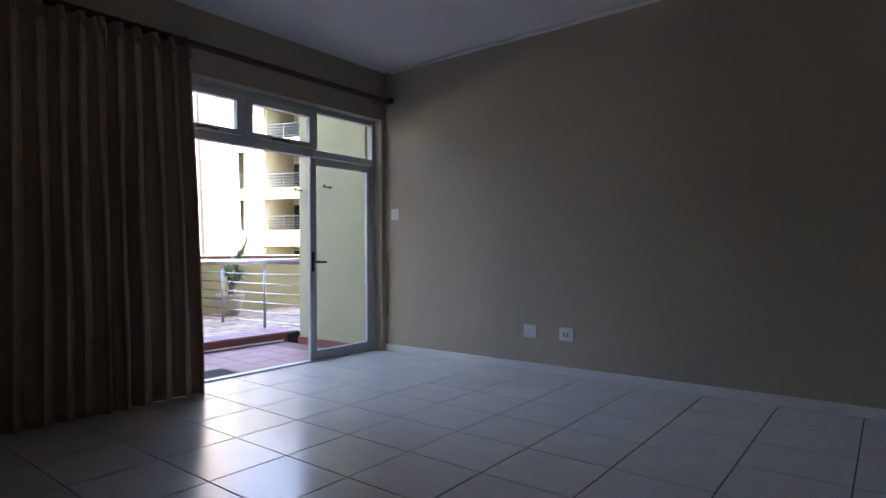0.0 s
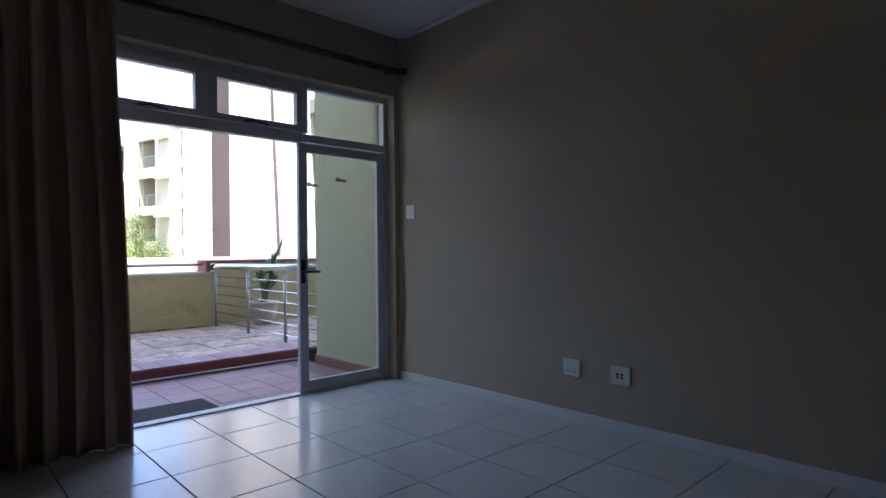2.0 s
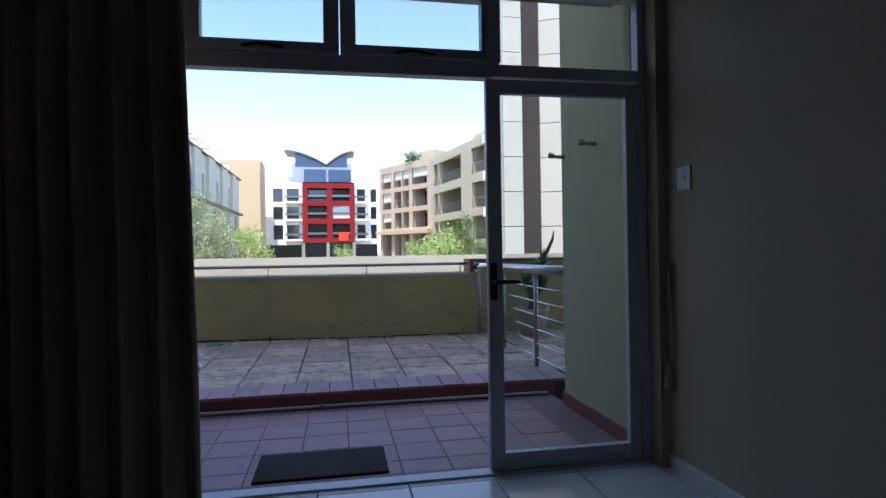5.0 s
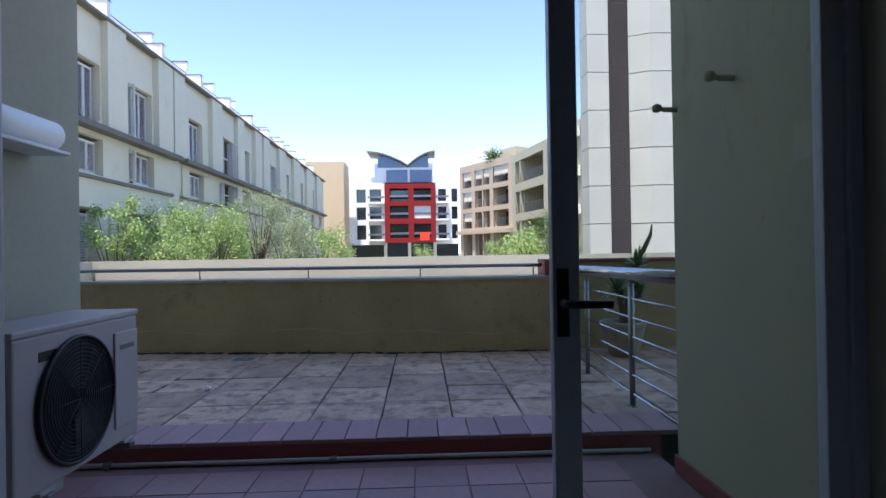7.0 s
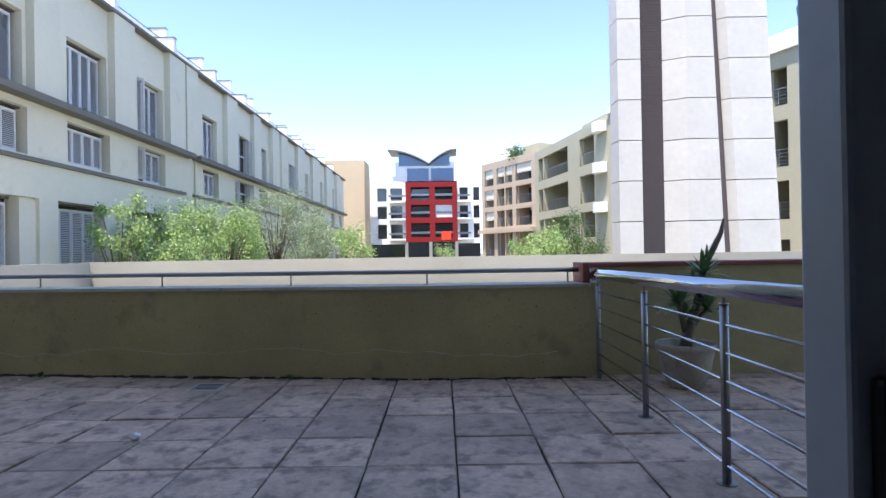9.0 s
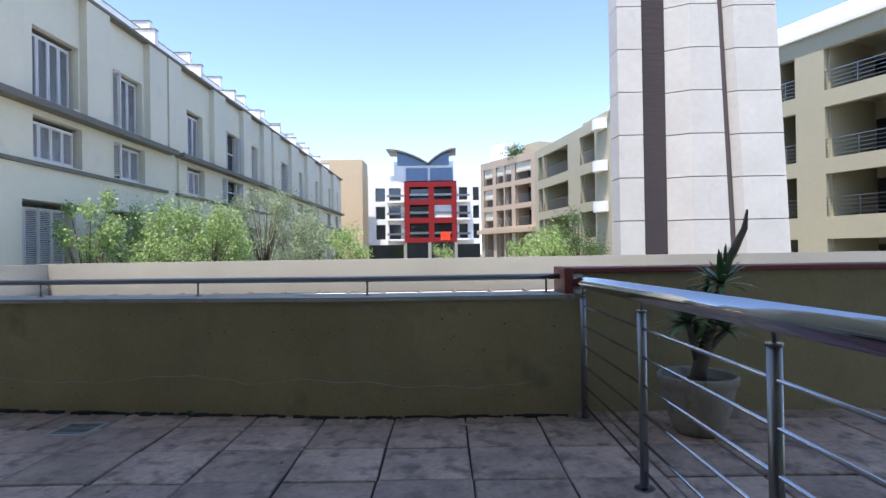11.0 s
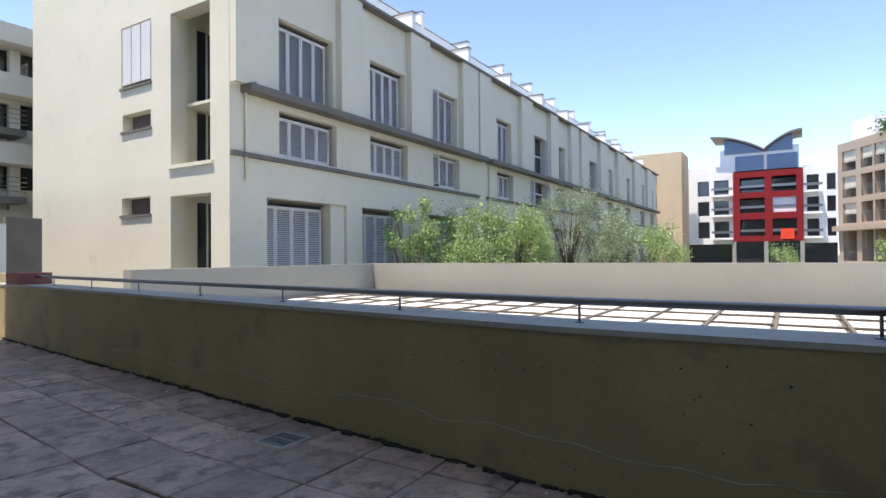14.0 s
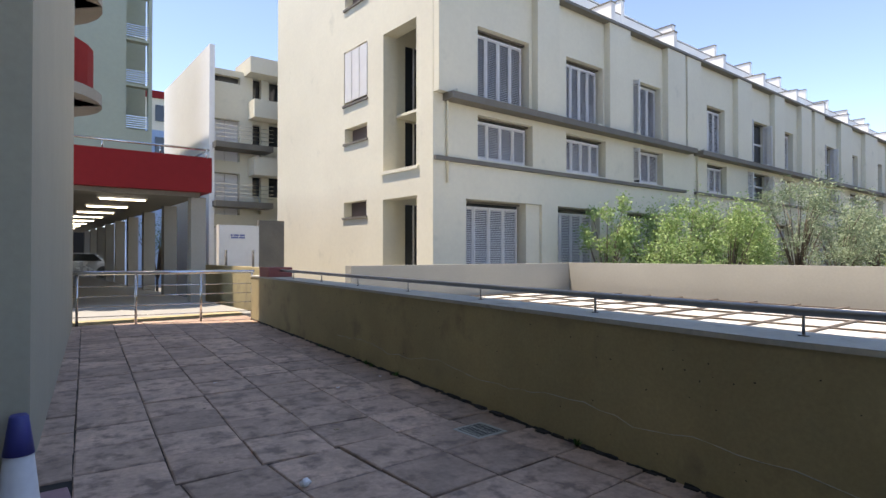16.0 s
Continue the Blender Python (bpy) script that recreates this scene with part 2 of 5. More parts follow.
def prism(bm, pts, z0, z1, tops=None):
    """An upright prism over the plan pts (anticlockwise)."""
    lo = [bm.verts.new((p[0], p[1], z0)) for p in pts]
    hi = [bm.verts.new((p[0], p[1], z1)) for p in (tops or pts)]
    n = len(pts)
    bm.faces.new(lo[::-1])
    bm.faces.new(hi)
    for i in range(n):
        bm.faces.new((lo[i], lo[(i + 1) % n], hi[(i + 1) % n], hi[i]))
    return bm


def tube(bm, pts, radii, seg=10, caps=True):
    pts = [Vector(p) for p in pts]
    if not isinstance(radii, (list, tuple)):
        radii = [radii] * len(pts)
    rings = []
    for i, p in enumerate(pts):
        d = (pts[min(i + 1, len(pts) - 1)] - pts[max(i - 1, 0)]).normalized()
        a = d.orthogonal().normalized() if i == 0 else (a - d * a.dot(d)).normalized()
        c = d.cross(a)
        rings.append([bm.verts.new(p + radii[i] * (a * math.cos(2 * math.pi * k / seg) + c * math.sin(2 * math.pi * k / seg))) for k in range(seg)])
    for r, s in zip(rings, rings[1:]):
        for k in range(seg):
            f = bm.faces.new((r[k], r[(k + 1) % seg], s[(k + 1) % seg], s[k]))
            f.smooth = True
    if caps:
        bm.faces.new(rings[0][::-1])
        bm.faces.new(rings[-1])
    return bm


def tubem(*a, **k):
    return tube(bmesh.new(), *a, **k)


def lathe(bm, profile, at=(0, 0, 0), seg=28):
    rings = [[bm.verts.new((at[0] + r * math.cos(2 * math.pi * k / seg), at[1] + r * math.sin(2 * math.pi * k / seg), at[2] + z)) for k in range(seg)] for r, z in profile]
    for r, s in zip(rings, rings[1:]):
        for k in range(seg):
            f = bm.faces.new((r[k], r[(k + 1) % seg], s[(k + 1) % seg], s[k]))
            f.smooth = True
    bm.faces.new(rings[0][::-1])
    bm.faces.new(rings[-1])
    return bm


def pierced(bm, width, z0, z1, depth, holes, m):
    """A wall in local u (0..width), z, with openings (u0, u1, z0, z1) right through; front at v=0, back at v=depth."""
    us = sorted({0.0, float(width), *[h[0] for h in holes], *[h[1] for h in holes]})
    zs = sorted({float(z0), float(z1), *[h[2] for h in holes], *[h[3] for h in holes]})
    us = [u for u in us if 0 <= u <= width]
    zs = [z for z in zs if z0 <= z <= z1]

    def solid(i, k):
        if not (0 <= i < len(us) - 1 and 0 <= k < len(zs) - 1):
            return False
        u, z = (us[i] + us[i + 1]) / 2, (zs[k] + zs[k + 1]) / 2
        return not any(h[0] < u < h[1] and h[2] < z < h[3] for h in holes)
    cache = {}

    def vert(u, v, z):
        key = (u, v, z)
        if key not in cache:
            cache[key] = bm.verts.new(m @ Vector((u, v, z)))
        return cache[key]
    for i in range(len(us) - 1):
        for k in range(len(zs) - 1):
            if not solid(i, k):
                continue
            a, b, c, d = us[i], us[i + 1], zs[k], zs[k + 1]
            bm.faces.new([vert(*p) for p in ((a, 0, c), (b, 0, c), (b, 0, d), (a, 0, d))])
            bm.faces.new([vert(*p) for p in ((a, depth, d), (b, depth, d), (b, depth, c), (a, depth, c))])
            if not solid(i - 1, k):
                bm.faces.new([vert(*p) for p in ((a, 0, d), (a, depth, d), (a, depth, c), (a, 0, c))])
            if not solid(i + 1, k):
                bm.faces.new([vert(*p) for p in ((b, 0, c), (b, depth, c), (b, depth, d), (b, 0, d))])
            if not solid(i, k - 1):
                bm.faces.new([vert(*p) for p in ((a, 0, c), (a, depth, c), (b, depth, c), (b, 0, c))])
            if not solid(i, k + 1):
                bm.faces.new([vert(*p) for p in ((a, 0, d), (b, 0, d), (b, depth, d), (a, depth, d))])
    return bm


def wall_matrix(p, q):
    """Local u runs from p to q, v away to the left of that way, z up."""
    d = Vector((q[0] - p[0], q[1] - p[1], 0)).normalized()
    return Matrix(((d.x, -d.y, 0, p[0]), (d.y, d.x, 0, p[1]), (0, 0, 1, 0), (0, 0, 0, 1)))


def settle(root, m):
    """Carries a thing with all its parts to its place and size in the plan."""
    root.matrix_basis = Matrix.Translation(m @ root.matrix_basis.translation)
    if root.data:
        root.data.transform(Matrix.Translation(-root.matrix_basis.translation) @ m)
    for ob in root.children_recursive:
        ob.matrix_parent_inverse = place_of(ob.parent).inverted() if ob.parent is root else Matrix()
        ob.data.transform(m)


def affine(sx, sy, sz, at, to, shear=0.0):
    return Matrix.Translation(to) @ Matrix(((sx, 0, 0, 0), (shear, sy, 0, 0), (0, 0, sz, 0), (0, 0, 0, 1))) @ Matrix.Translation([-c for c in at])


# ---- the room ----
FX = -4.10            # inner face of the window wall
DX = -4.24            # plane of door and window
RY = 4.78             # long plain wall
CZ = 3.17             # ceiling
BX, LY = 3.4, -3.8    # unseen back and side walls

thing("wall_north", boxm(-4.34, BX + 0.2, RY, RY + 0.16, -0.3, CZ), M_WALL_IN, "long plain beige painted wall of the empty living room", "wall", kind="structure")
thing("wall_south", boxm(-4.34, BX + 0.2, LY - 0.15, LY, -0.3, CZ), M_WALL_IN, "plain beige painted wall of the living room", "wall", kind="structure")
thing("wall_east", boxm(BX, BX + 0.2, LY, RY, -0.3, CZ), M_WALL_IN, "plain beige painted wall at the back of the room", "wall", kind="structure")
wm = wall_matrix((-4.10, RY), (-4.10, LY))
bm = bmesh.new()
pierced(bm, RY - LY, -0.3, CZ, -0.24, [(RY - 4.72, RY - 1.60, -0.05, 2.62)], wm)
bmesh.ops.recalc_face_normals(bm, faces=bm.faces)
thing("wall_west", bm, M_WALL_IN, "beige painted wall with a wide glazed patio opening", "wall", kind="structure")
thing("ceiling", boxm(-4.34, BX + 0.2, LY - 0.15, RY + 0.16, CZ, CZ + 0.2), M_CEIL, "plain white painted room ceiling", "ceiling", kind="structure")
bm = bmesh.new()
box(bm, -4.0, BX, RY - 0.05, RY, CZ - 0.035, CZ - 0.002, bevel=0.012)
thing("trim", bm, M_CEIL, "slim white cornice strip along the ceiling edge", "trim", kind="structure")
thing("baseboard", boxm(-4.10, BX, RY - 0.016, RY - 0.001, 0.0, 0.075, bevel=0.004), M_SKIRT, "low white painted skirting along the long wall", "baseboard", kind="structure")
floor = thing("floor", boxm(-4.34, BX + 0.2, LY - 0.15, RY + 0.16, -0.3, -0.008), M_GROUT, "cream glazed ceramic floor tiles with dark grout lines", "floor", kind="structure")

# ---- glazed door and window frame ----
window = empty("window_1", "white-grey aluminium patio door frame with toplights", "window", (DX, 3.2, 0.0), kind="structure")
bars = [
    ("frame_head", 1.60, 4.72, 2.565, 2.62, 0.07), ("frame_jamb", 4.675, 4.72, 0.0, 2.565, 0.07), ("frame_jamb", 1.60, 1.66, 0.0, 2.565, 0.07),
    ("frame_transom", 1.66, 3.835, 2.10, 2.185, 0.07), ("frame_transom", 3.835, 4.675, 2.11, 2.175, 0.07),
    ("frame_mullion", 3.80, 3.885, 2.186, 2.565, 0.07), ("frame_mullion", 2.18, 2.24, 0.0, 2.10, 0.07), ("frame_sill", 1.66, 4.675, -0.048, 0.012, 0.09),
]
for nm, y0, y1, z0, z1, dp in bars:
    part(nm, boxm(DX - dp / 2, DX + dp / 2, y0, y1, z0, z1, bevel=0.004), M_FRAME, window)
part("pane", boxm(DX - 0.003, DX + 0.003, 3.876, 4.674, 2.176, 2.564), M_GLASS, window).visible_shadow = False
for y0, y1 in ((1.68, 2.28), (2.30, 3.04), (3.045, 3.799)):
    s = bmesh.new()
    w = 0.078
    box(s, DX - 0.02, DX + 0.045, y0, y1, 2.19, 2.24, bevel=0.004)
    box(s, DX - 0.02, DX + 0.045, y0, y1, 2.505, 2.56, bevel=0.004)
    box(s, DX - 0.02, DX + 0.045, y0, y0 + w, 2.24, 2.505, bevel=0.004)
    wr = 0.02 if y1 > 3.5 else w
    box(s, DX - 0.02, DX + 0.045, y1 - wr, y1, 2.24, 2.505, bevel=0.004)
    sash = part("sash", s, M_FRAME, window)
    part("pane", boxm(DX - 0.003, DX + 0.003, y0 + w, y1 - wr, 2.24, 2.505), M_GLASS, sash).visible_shadow = False
    st = bmesh.new()
    yc = (y0 + y1) / 2
    tube(st, [(DX + 0.05, yc - 0.10, 2.205), (DX + 0.065, yc - 0.02, 2.215), (DX + 0.06, yc + 0.10, 2.20)], 0.008, 8)
    part("stay", st, M_BLACK, sash, "small dark window stay")
# fixed glazed leaf behind the curtain
part("pane", boxm(DX - 0.003, DX + 0.003, 1.66, 2.18, 0.012, 2.10), M_GLASS, window).visible_shadow = False

door = empty("door_1", "white-grey aluminium framed glass door with black handle, closed", "door", (DX, 4.2, 0.015), kind="structure")
s = bmesh.new()
box(s, DX - 0.022, DX + 0.022, 3.803, 3.882, 0.014, 2.10, bevel=0.004)
box(s, DX - 0.022, DX + 0.022, 4.605, 4.672, 0.014, 2.10, bevel=0.004)
box(s, DX - 0.022, DX + 0.022, 3.882, 4.605, 2.025, 2.10, bevel=0.004)
box(s, DX - 0.022, DX + 0.022, 3.882, 4.605, 0.014, 0.105, bevel=0.004)
leaf = part("door_frame", s, M_FRAME, door)
part("pane", boxm(DX - 0.003, DX + 0.003, 3.882, 4.605, 0.105, 2.025), M_GLASS, door, "clear glass pane").visible_shadow = False
h = bmesh.new()
box(h, DX + 0.022, DX + 0.034, 3.812, 3.848, 0.925, 1.12, bevel=0.004)
handle = part("door_handle", h, M_BLACK, door, "black lever handle on a long plate")
h = tubem([(DX + 0.03, 3.83, 1.022), (DX + 0.075, 3.83, 1.022), (DX + 0.085, 3.843, 1.022), (DX + 0.085, 3.955, 1.02)], [0.012, 0.012, 0.013, 0.011], 10)
part("lever", h, M_BLACK, handle)
h = bmesh.new()
box(h, DX - 0.034, DX - 0.022, 3.812, 3.848, 0.925, 1.12, bevel=0.004)
part("outer_plate", h, M_BLACK, door, "black outer handle plate")
part("latch", boxm(DX + 0.035, DX + 0.055, 2.242, 2.265, 0.98, 1.10, bevel=0.004), M_BLACK, window, "black latch keeper")

# ---- curtain and rod ----
rod = empty("curtain_rod", "dark wooden curtain rod on wall brackets", "curtain rod", (-3.95, 2.9, 2.82))
part("pole", tubem([(-3.95, 0.7, 2.805), (-3.95, 4.68, 2.80)], 0.028, 16), M_ROD, rod)
for yy in (0.7, 4.70):
    part("finial", lathe(bmesh.new(), [(0.008, -0.035), (0.034, -0.022), (0.04, 0.0), (0.034, 0.022), (0.008, 0.035)], (-3.95, yy + 0.012 if yy > 2 else yy - 0.012, 2.82), 12), M_ROD, rod)
for yy in (0.8, 4.62):
    part("bracket", boxm(-4.10, -3.945, yy - 0.012, yy + 0.012, 2.80, 2.815, bevel=0.003), M_ROD, rod)


def curtain():
    bm = bmesh.new()
    y0, y1, nu, nz = 1.08, 2.37, 300, 40
    rows = []
    for k in range(nz + 1):
        s = k / nz
        z = 2.79 - s * 2.789
        row = []
        for i in range(nu + 1):
            u = i / nu
            ph = (u + 0.06 * noise.noise(Vector((u * 4.3, 5.5, 0))) + 0.012 * noise.noise(Vector((u * 4, s * 2, 2)))) * 2 * math.pi * 10.5
            n = noise.noise(Vector((u * 9, s * 1.2, 3.1)))
            n2 = noise.noise(Vector((u * 23, s * 3.0, 8.2))) + 0.6 * noise.noise(Vector((u * 50, s * 7.0, 1.2)))
            pinch = 0.5 + 0.5 * math.cos(ph)
            top = max(0.0, 1 - s / 0.09)
            amp = 0.03 + 0.03 * min(1, s * 2.2) + 0.022 * n
            x = -3.93 + amp * math.sin(ph + 1.5 * n * s) + 0.012 * n2 + 0.05 * s
            x += top * (0.02 * math.sin(ph * 3) - 0.02)
            y = y0 + (y1 - y0) * u + 0.025 * math.sin(2 * ph + n) * (1 - 0.4 * top) + 0.075 * s * u + 0.02 * n
            zz = z + 0.0
            row.append(bm.verts.new((x, y, max(zz, 0.0005))))
        rows.append(row)
    for a, b in zip(rows, rows[1:]):
        for i in range(nu):
            f = bm.faces.new((a[i], b[i], b[i + 1], a[i + 1]))
            f.smooth = True
    return bm


cur = empty("curtain", "floor-length brown pleated fabric curtain drawn half open", "curtain", (-3.92, 1.75, 0.01))
cl = part("cloth", curtain(), M_CURTAIN, cur)
sol = cl.modifiers.new("thickness", 'SOLIDIFY')
sol.thickness = 0.004
for i in range(11):
    yy = 1.1 + i * 0.125
    g = bmesh.new()
    tube(g, [(-3.95 + 0.036 * math.cos(a), yy, 2.80 + 0.036 * math.sin(a)) for a in [j * math.pi / 8 for j in range(17)]], 0.004, 6, caps=False)
    part("ring", g, M_ROD, cur)
    pl = bmesh.new()
    for dy in (-0.014, 0.0, 0.014):
        tube(pl, [(-3.915, yy + dy, 2.79), (-3.885, yy + dy * 0.6, 2.73), (-3.882, yy + dy * 1.6, 2.66)], [0.009, 0.011, 0.004], 6)
    part("pinch_pleat", pl, M_CURTAIN, cur)

# ---- small fittings on the long wall ----
sw = empty("light_switch", "white plastic light switch on the beige wall", "switch", (-3.94, RY, 1.54))
part("plate", boxm(-4.0, -3.885, RY - 0.010, RY - 0.001, 1.48, 1.605, bevel=0.004), M_WHITE_PL, sw)
part("rocker", boxm(-3.957, -3.930, RY - 0.016, RY - 0.009, 1.525, 1.56, bevel=0.002), M_WHITE_PL, sw)
for nm, xa, lab, cat in (("power_socket", -2.285, "white double power socket plate low on the wall", "socket"), ("aerial_socket", -1.915, "white aerial socket plate with dark ports", "socket")):
    ob = empty(nm, lab, cat, (xa + 0.07, RY, 0.37))
    part("plate", boxm(xa, xa + 0.135, RY - 0.012, RY - 0.001, 0.31, 0.43, bevel=0.004), M_WHITE_PL, ob)
    if nm == "power_socket":
        for cx in (xa + 0.042, xa + 0.094):
            hb = bmesh.new()
            for dx, dz in ((0, 0.016), (-0.010, -0.008), (0.010, -0.008)):
                tube(hb, [(cx + dx, RY - 0.0135, 0.355 + dz), (cx + dx, RY - 0.010, 0.355 + dz)], 0.004, 8)
            part("pin_hole", hb, M_BLACK, ob)
            part("rocker", boxm(cx - 0.008, cx + 0.008, RY - 0.016, RY - 0.011, 0.395, 0.418, bevel=0.002), M_WHITE_PL, ob)
    else:
        for dx in (0.052, 0.083):
            for dz in (0.358, 0.378):
                part("port", tubem([(xa + dx, RY - 0.018, dz), (xa + dx, RY - 0.011, dz)], 0.008, 10), M_BLACK, ob)
tie = empty("curtain_tieback", "tan rope curtain tieback hanging from a wall hook", "tieback", (-4.08, RY, 1.11))
part("hook", tubem([(-4.06, RY - 0.001, 1.10), (-4.06, RY - 0.035, 1.10), (-4.06, RY - 0.042, 1.12)], 0.005, 8), M_STEELD, tie)
part("cord", tubem([(-4.06, RY - 0.03, 1.112), (-4.075, RY - 0.02, 0.95), (-4.085, RY - 0.015, 0.70), (-4.075, RY - 0.015, 0.58), (-4.055, RY - 0.016, 0.60), (-4.05, RY - 0.02, 0.85), (-4.055, RY - 0.03, 1.11)], 0.007, 8), M_CORD, tie)
part("tassel", lathe(bmesh.new(), [(0.008, 0.14), (0.017, 0.125), (0.012, 0.105), (0.022, 0.06), (0.027, 0.0)], (-4.07, RY - 0.03, 0.43), 12), M_CORD, tie)

# the room stands a little off the terrace grid
ROOM = Vector((0.09, 0.075, 0.0))
for ob in list(scene.collection.objects):
    if ob.parent is None and ob.type in {'MESH', 'EMPTY'}:
        ob.matrix_basis = Matrix.Translation(ROOM) @ ob.matrix_basis

# ---- patio recess ----
PZ = -0.10            # patio tiles
TZ = 0.022            # terrace paving
KX = -6.05            # front edge of the kerb
patio = thing("patio_floor", boxm(KX - 0.3, -4.251, 1.0, 4.96, -0.4, PZ - 0.006), M_REDJ, "worn red clay patio tiles in the door recess", "floor", kind="structure")
thing("threshold", boxm(-4.34, -4.19, 1.6, 4.78, -0.11, -0.03, bevel=0.006), M_REDP, "dark red painted door threshold", "threshold", kind="structure")
rw = thing("wall_patio_side", boxm(-5.70, -4.251, 4.95, 5.25, -0.4, 7.0), M_GREENW, "pale green plastered side wall of the patio, flaking", "wall", kind="structure")
thing("wall_jamb", boxm(-4.32, -4.252, 4.78, 4.949, -0.3, 3.0), M_GREENW, "pale green plaster reveal beside the patio door", "wall", kind="structure")
thing("patio_skirting", boxm(-5.715, -4.33, 4.932, 4.949, PZ, PZ + 0.10, bevel=0.004), M_REDP, "dark red painted patio skirting", "skirting", kind="structure")
# Side wall and pilaster run unseen to 20 m to block a sun leak.
thing("wall_patio_left", boxm(-5.76, -4.251, 1.2, 1.50, -0.4, 20.0), M_OUTW, "grey-green plastered side wall of the patio", "wall", kind="structure")
thing("pilaster", boxm(-6.255, -5.761, 0.87, 1.315, -0.4, 20.0), M_OUTW, "grey-green plastered corner pilaster", "pilaster", kind="structure")
thing("wall_patio_head", boxm(-4.47, -4.251, 1.50, 4.78, 2.68, 3.4), M_OUTW, "plastered lintel above the patio door", "wall", kind="structure")
thing("wall_patio_pier", boxm(-4.41, -4.251, 1.50, 1.66, -0.3, 2.68), M_OUTW, "plastered pier beside the patio door", "wall", kind="structure")
for i, (hx, hz) in enumerate(((-5.06, 1.95), (-5.64, 1.95))):
    hb = empty("washing_line_hook", "painted metal washing line hook on the wall", "hook", (hx, 4.94, hz), group="washing line hooks")
    part("arm", tubem([(hx, 4.945, hz), (hx, 4.88, hz), (hx, 4.84, hz + 0.01)], [0.016, 0.014, 0.012], 10), M_GREENW, hb)
    part("knob", lathe(bmesh.new(), [(0.01, -0.025), (0.024, -0.018), (0.026, 0.012), (0.01, 0.022)], (hx, 4.835, hz + 0.01), 12), M_GREENW, hb)
random.seed(31)
sc_ = bmesh.new()
for i in range(90):
    x, z = random.uniform(-5.66, -4.42), random.choice((random.uniform(0.2, 3.2), random.uniform(1.2, 2.6)))
    w, hh = random.uniform(0.003, 0.012), random.uniform(0.006, 0.04)
    t_ = random.uniform(-0.4, 0.4) * hh
    sc_.faces.new([sc_.verts.new(p) for p in ((x - w, 4.9494, z), (x + w * 0.5, 4.9494, z - hh * 0.1), (x + w + t_, 4.9494, z + hh), (x + t_, 4.9494, z + hh * 1.1))])
tagged(part("scuffs", sc_, M_OLIVE, rw, "dark scuffs and flaked spots"), kind="stuff")
pp = empty("drain_pipe", "thin grey plastic pipe along the kerb foot", "pipe", (KX + 0.02, 3.0, PZ + 0.015))
part("pipe", tubem([(KX + 0.02, 1.3, PZ + 0.016), (KX + 0.025, 2.4, PZ + 0.016), (KX + 0.018, 3.4, PZ + 0.016), (KX + 0.025, 4.92, PZ + 0.016)], 0.014, 10), M_PIPE, pp)
for yy in (1.6, 2.95):
    part("clip", boxm(KX + 0.004, KX + 0.05, yy - 0.02, yy + 0.02, PZ, PZ + 0.036, bevel=0.004), M_STEELD, pp)
dm = bmesh.new()
box(dm, -4.95, -4.52, 2.60, 3.37, PZ - 0.004, PZ + 0.018, bevel=0.006)
doormat = thing("doormat", dm, M_MAT, "dark brown rectangular coir doormat on the patio", "doormat")

# air conditioner
AX0, AX1, AY, AZ0, AZ1 = -5.64, -4.70, 1.97, 0.235, 0.895
ac = empty("air_conditioner", "pale grey outdoor air conditioner unit with round fan grille", "air conditioner", ((AX0 + AX1) / 2, 1.45, PZ))
part("casing", boxm(AX0, AX1, 1.64, AY, AZ0, AZ1 - 0.03, bevel=0.012), M_AC, ac)
part("lid", boxm(AX0 - 0.006, AX1 + 0.006, 1.634, AY + 0.006, AZ1 - 0.03, AZ1, bevel=0.008), M_AC, ac)
fc, fz, fr = -5.10, 0.55, 0.275
# Flat black disc stands in for the shaded depth of the fan well.
fan = part("fan_well", tubem([(fc, AY + 0.001, fz), (fc, AY + 0.006, fz)], fr, 40), M_DARK, ac, "dark round fan opening")
for i in range(15):
    r = 0.03 + i * (fr - 0.03) / 14
    g = tubem([(fc + r * math.cos(a), AY + 0.016, fz + r * math.sin(a)) for a in [j * math.pi / 20 for j in range(41)]], 0.0025 if i < 14 else 0.009, 5, caps=False)
    part("grille_ring", g, M_BLACK, fan)
for i in range(8):
    a = i * math.pi / 4
    part("grille_spoke", tubem([(fc, AY + 0.018, fz), (fc + fr * math.cos(a), AY + 0.018, fz + fr * math.sin(a))], 0.002, 6), M_BLACK, fan)
for i in range(3):
    a = i * 2.094 + 0.4
    g = bmesh.new()
    q = [(0.05, -0.02), (0.22, -0.10), (0.235, 0.06), (0.06, 0.05)]
    vs = [g.verts.new((fc + u * math.cos(a) - v * math.sin(a), AY + 0.008 + 0.003 * k, fz + u * math.sin(a) + v * math.cos(a))) for k, (u, v) in enumerate(q)]
    g.faces.new(vs)
    part("fan_blade", g, M_BLACK, fan)
part("service_panel", boxm(AX0 + 0.02, AX0 + 0.24, AY, AY + 0.012, AZ0 + 0.08, AZ1 - 0.10, bevel=0.006), M_AC, ac)
part("logo_plate", boxm(AX0 + 0.06, AX0 + 0.20, AY + 0.012, AY + 0.014, AZ1 - 0.19, AZ1 - 0.165), M_STEELD, ac, "small plain badge")
part("name_plate", boxm(AX1 - 0.26, AX1 - 0.15, AY, AY + 0.003, AZ1 - 0.14, AZ1 - 0.10), M_BLACK, ac, "small dark label plate")
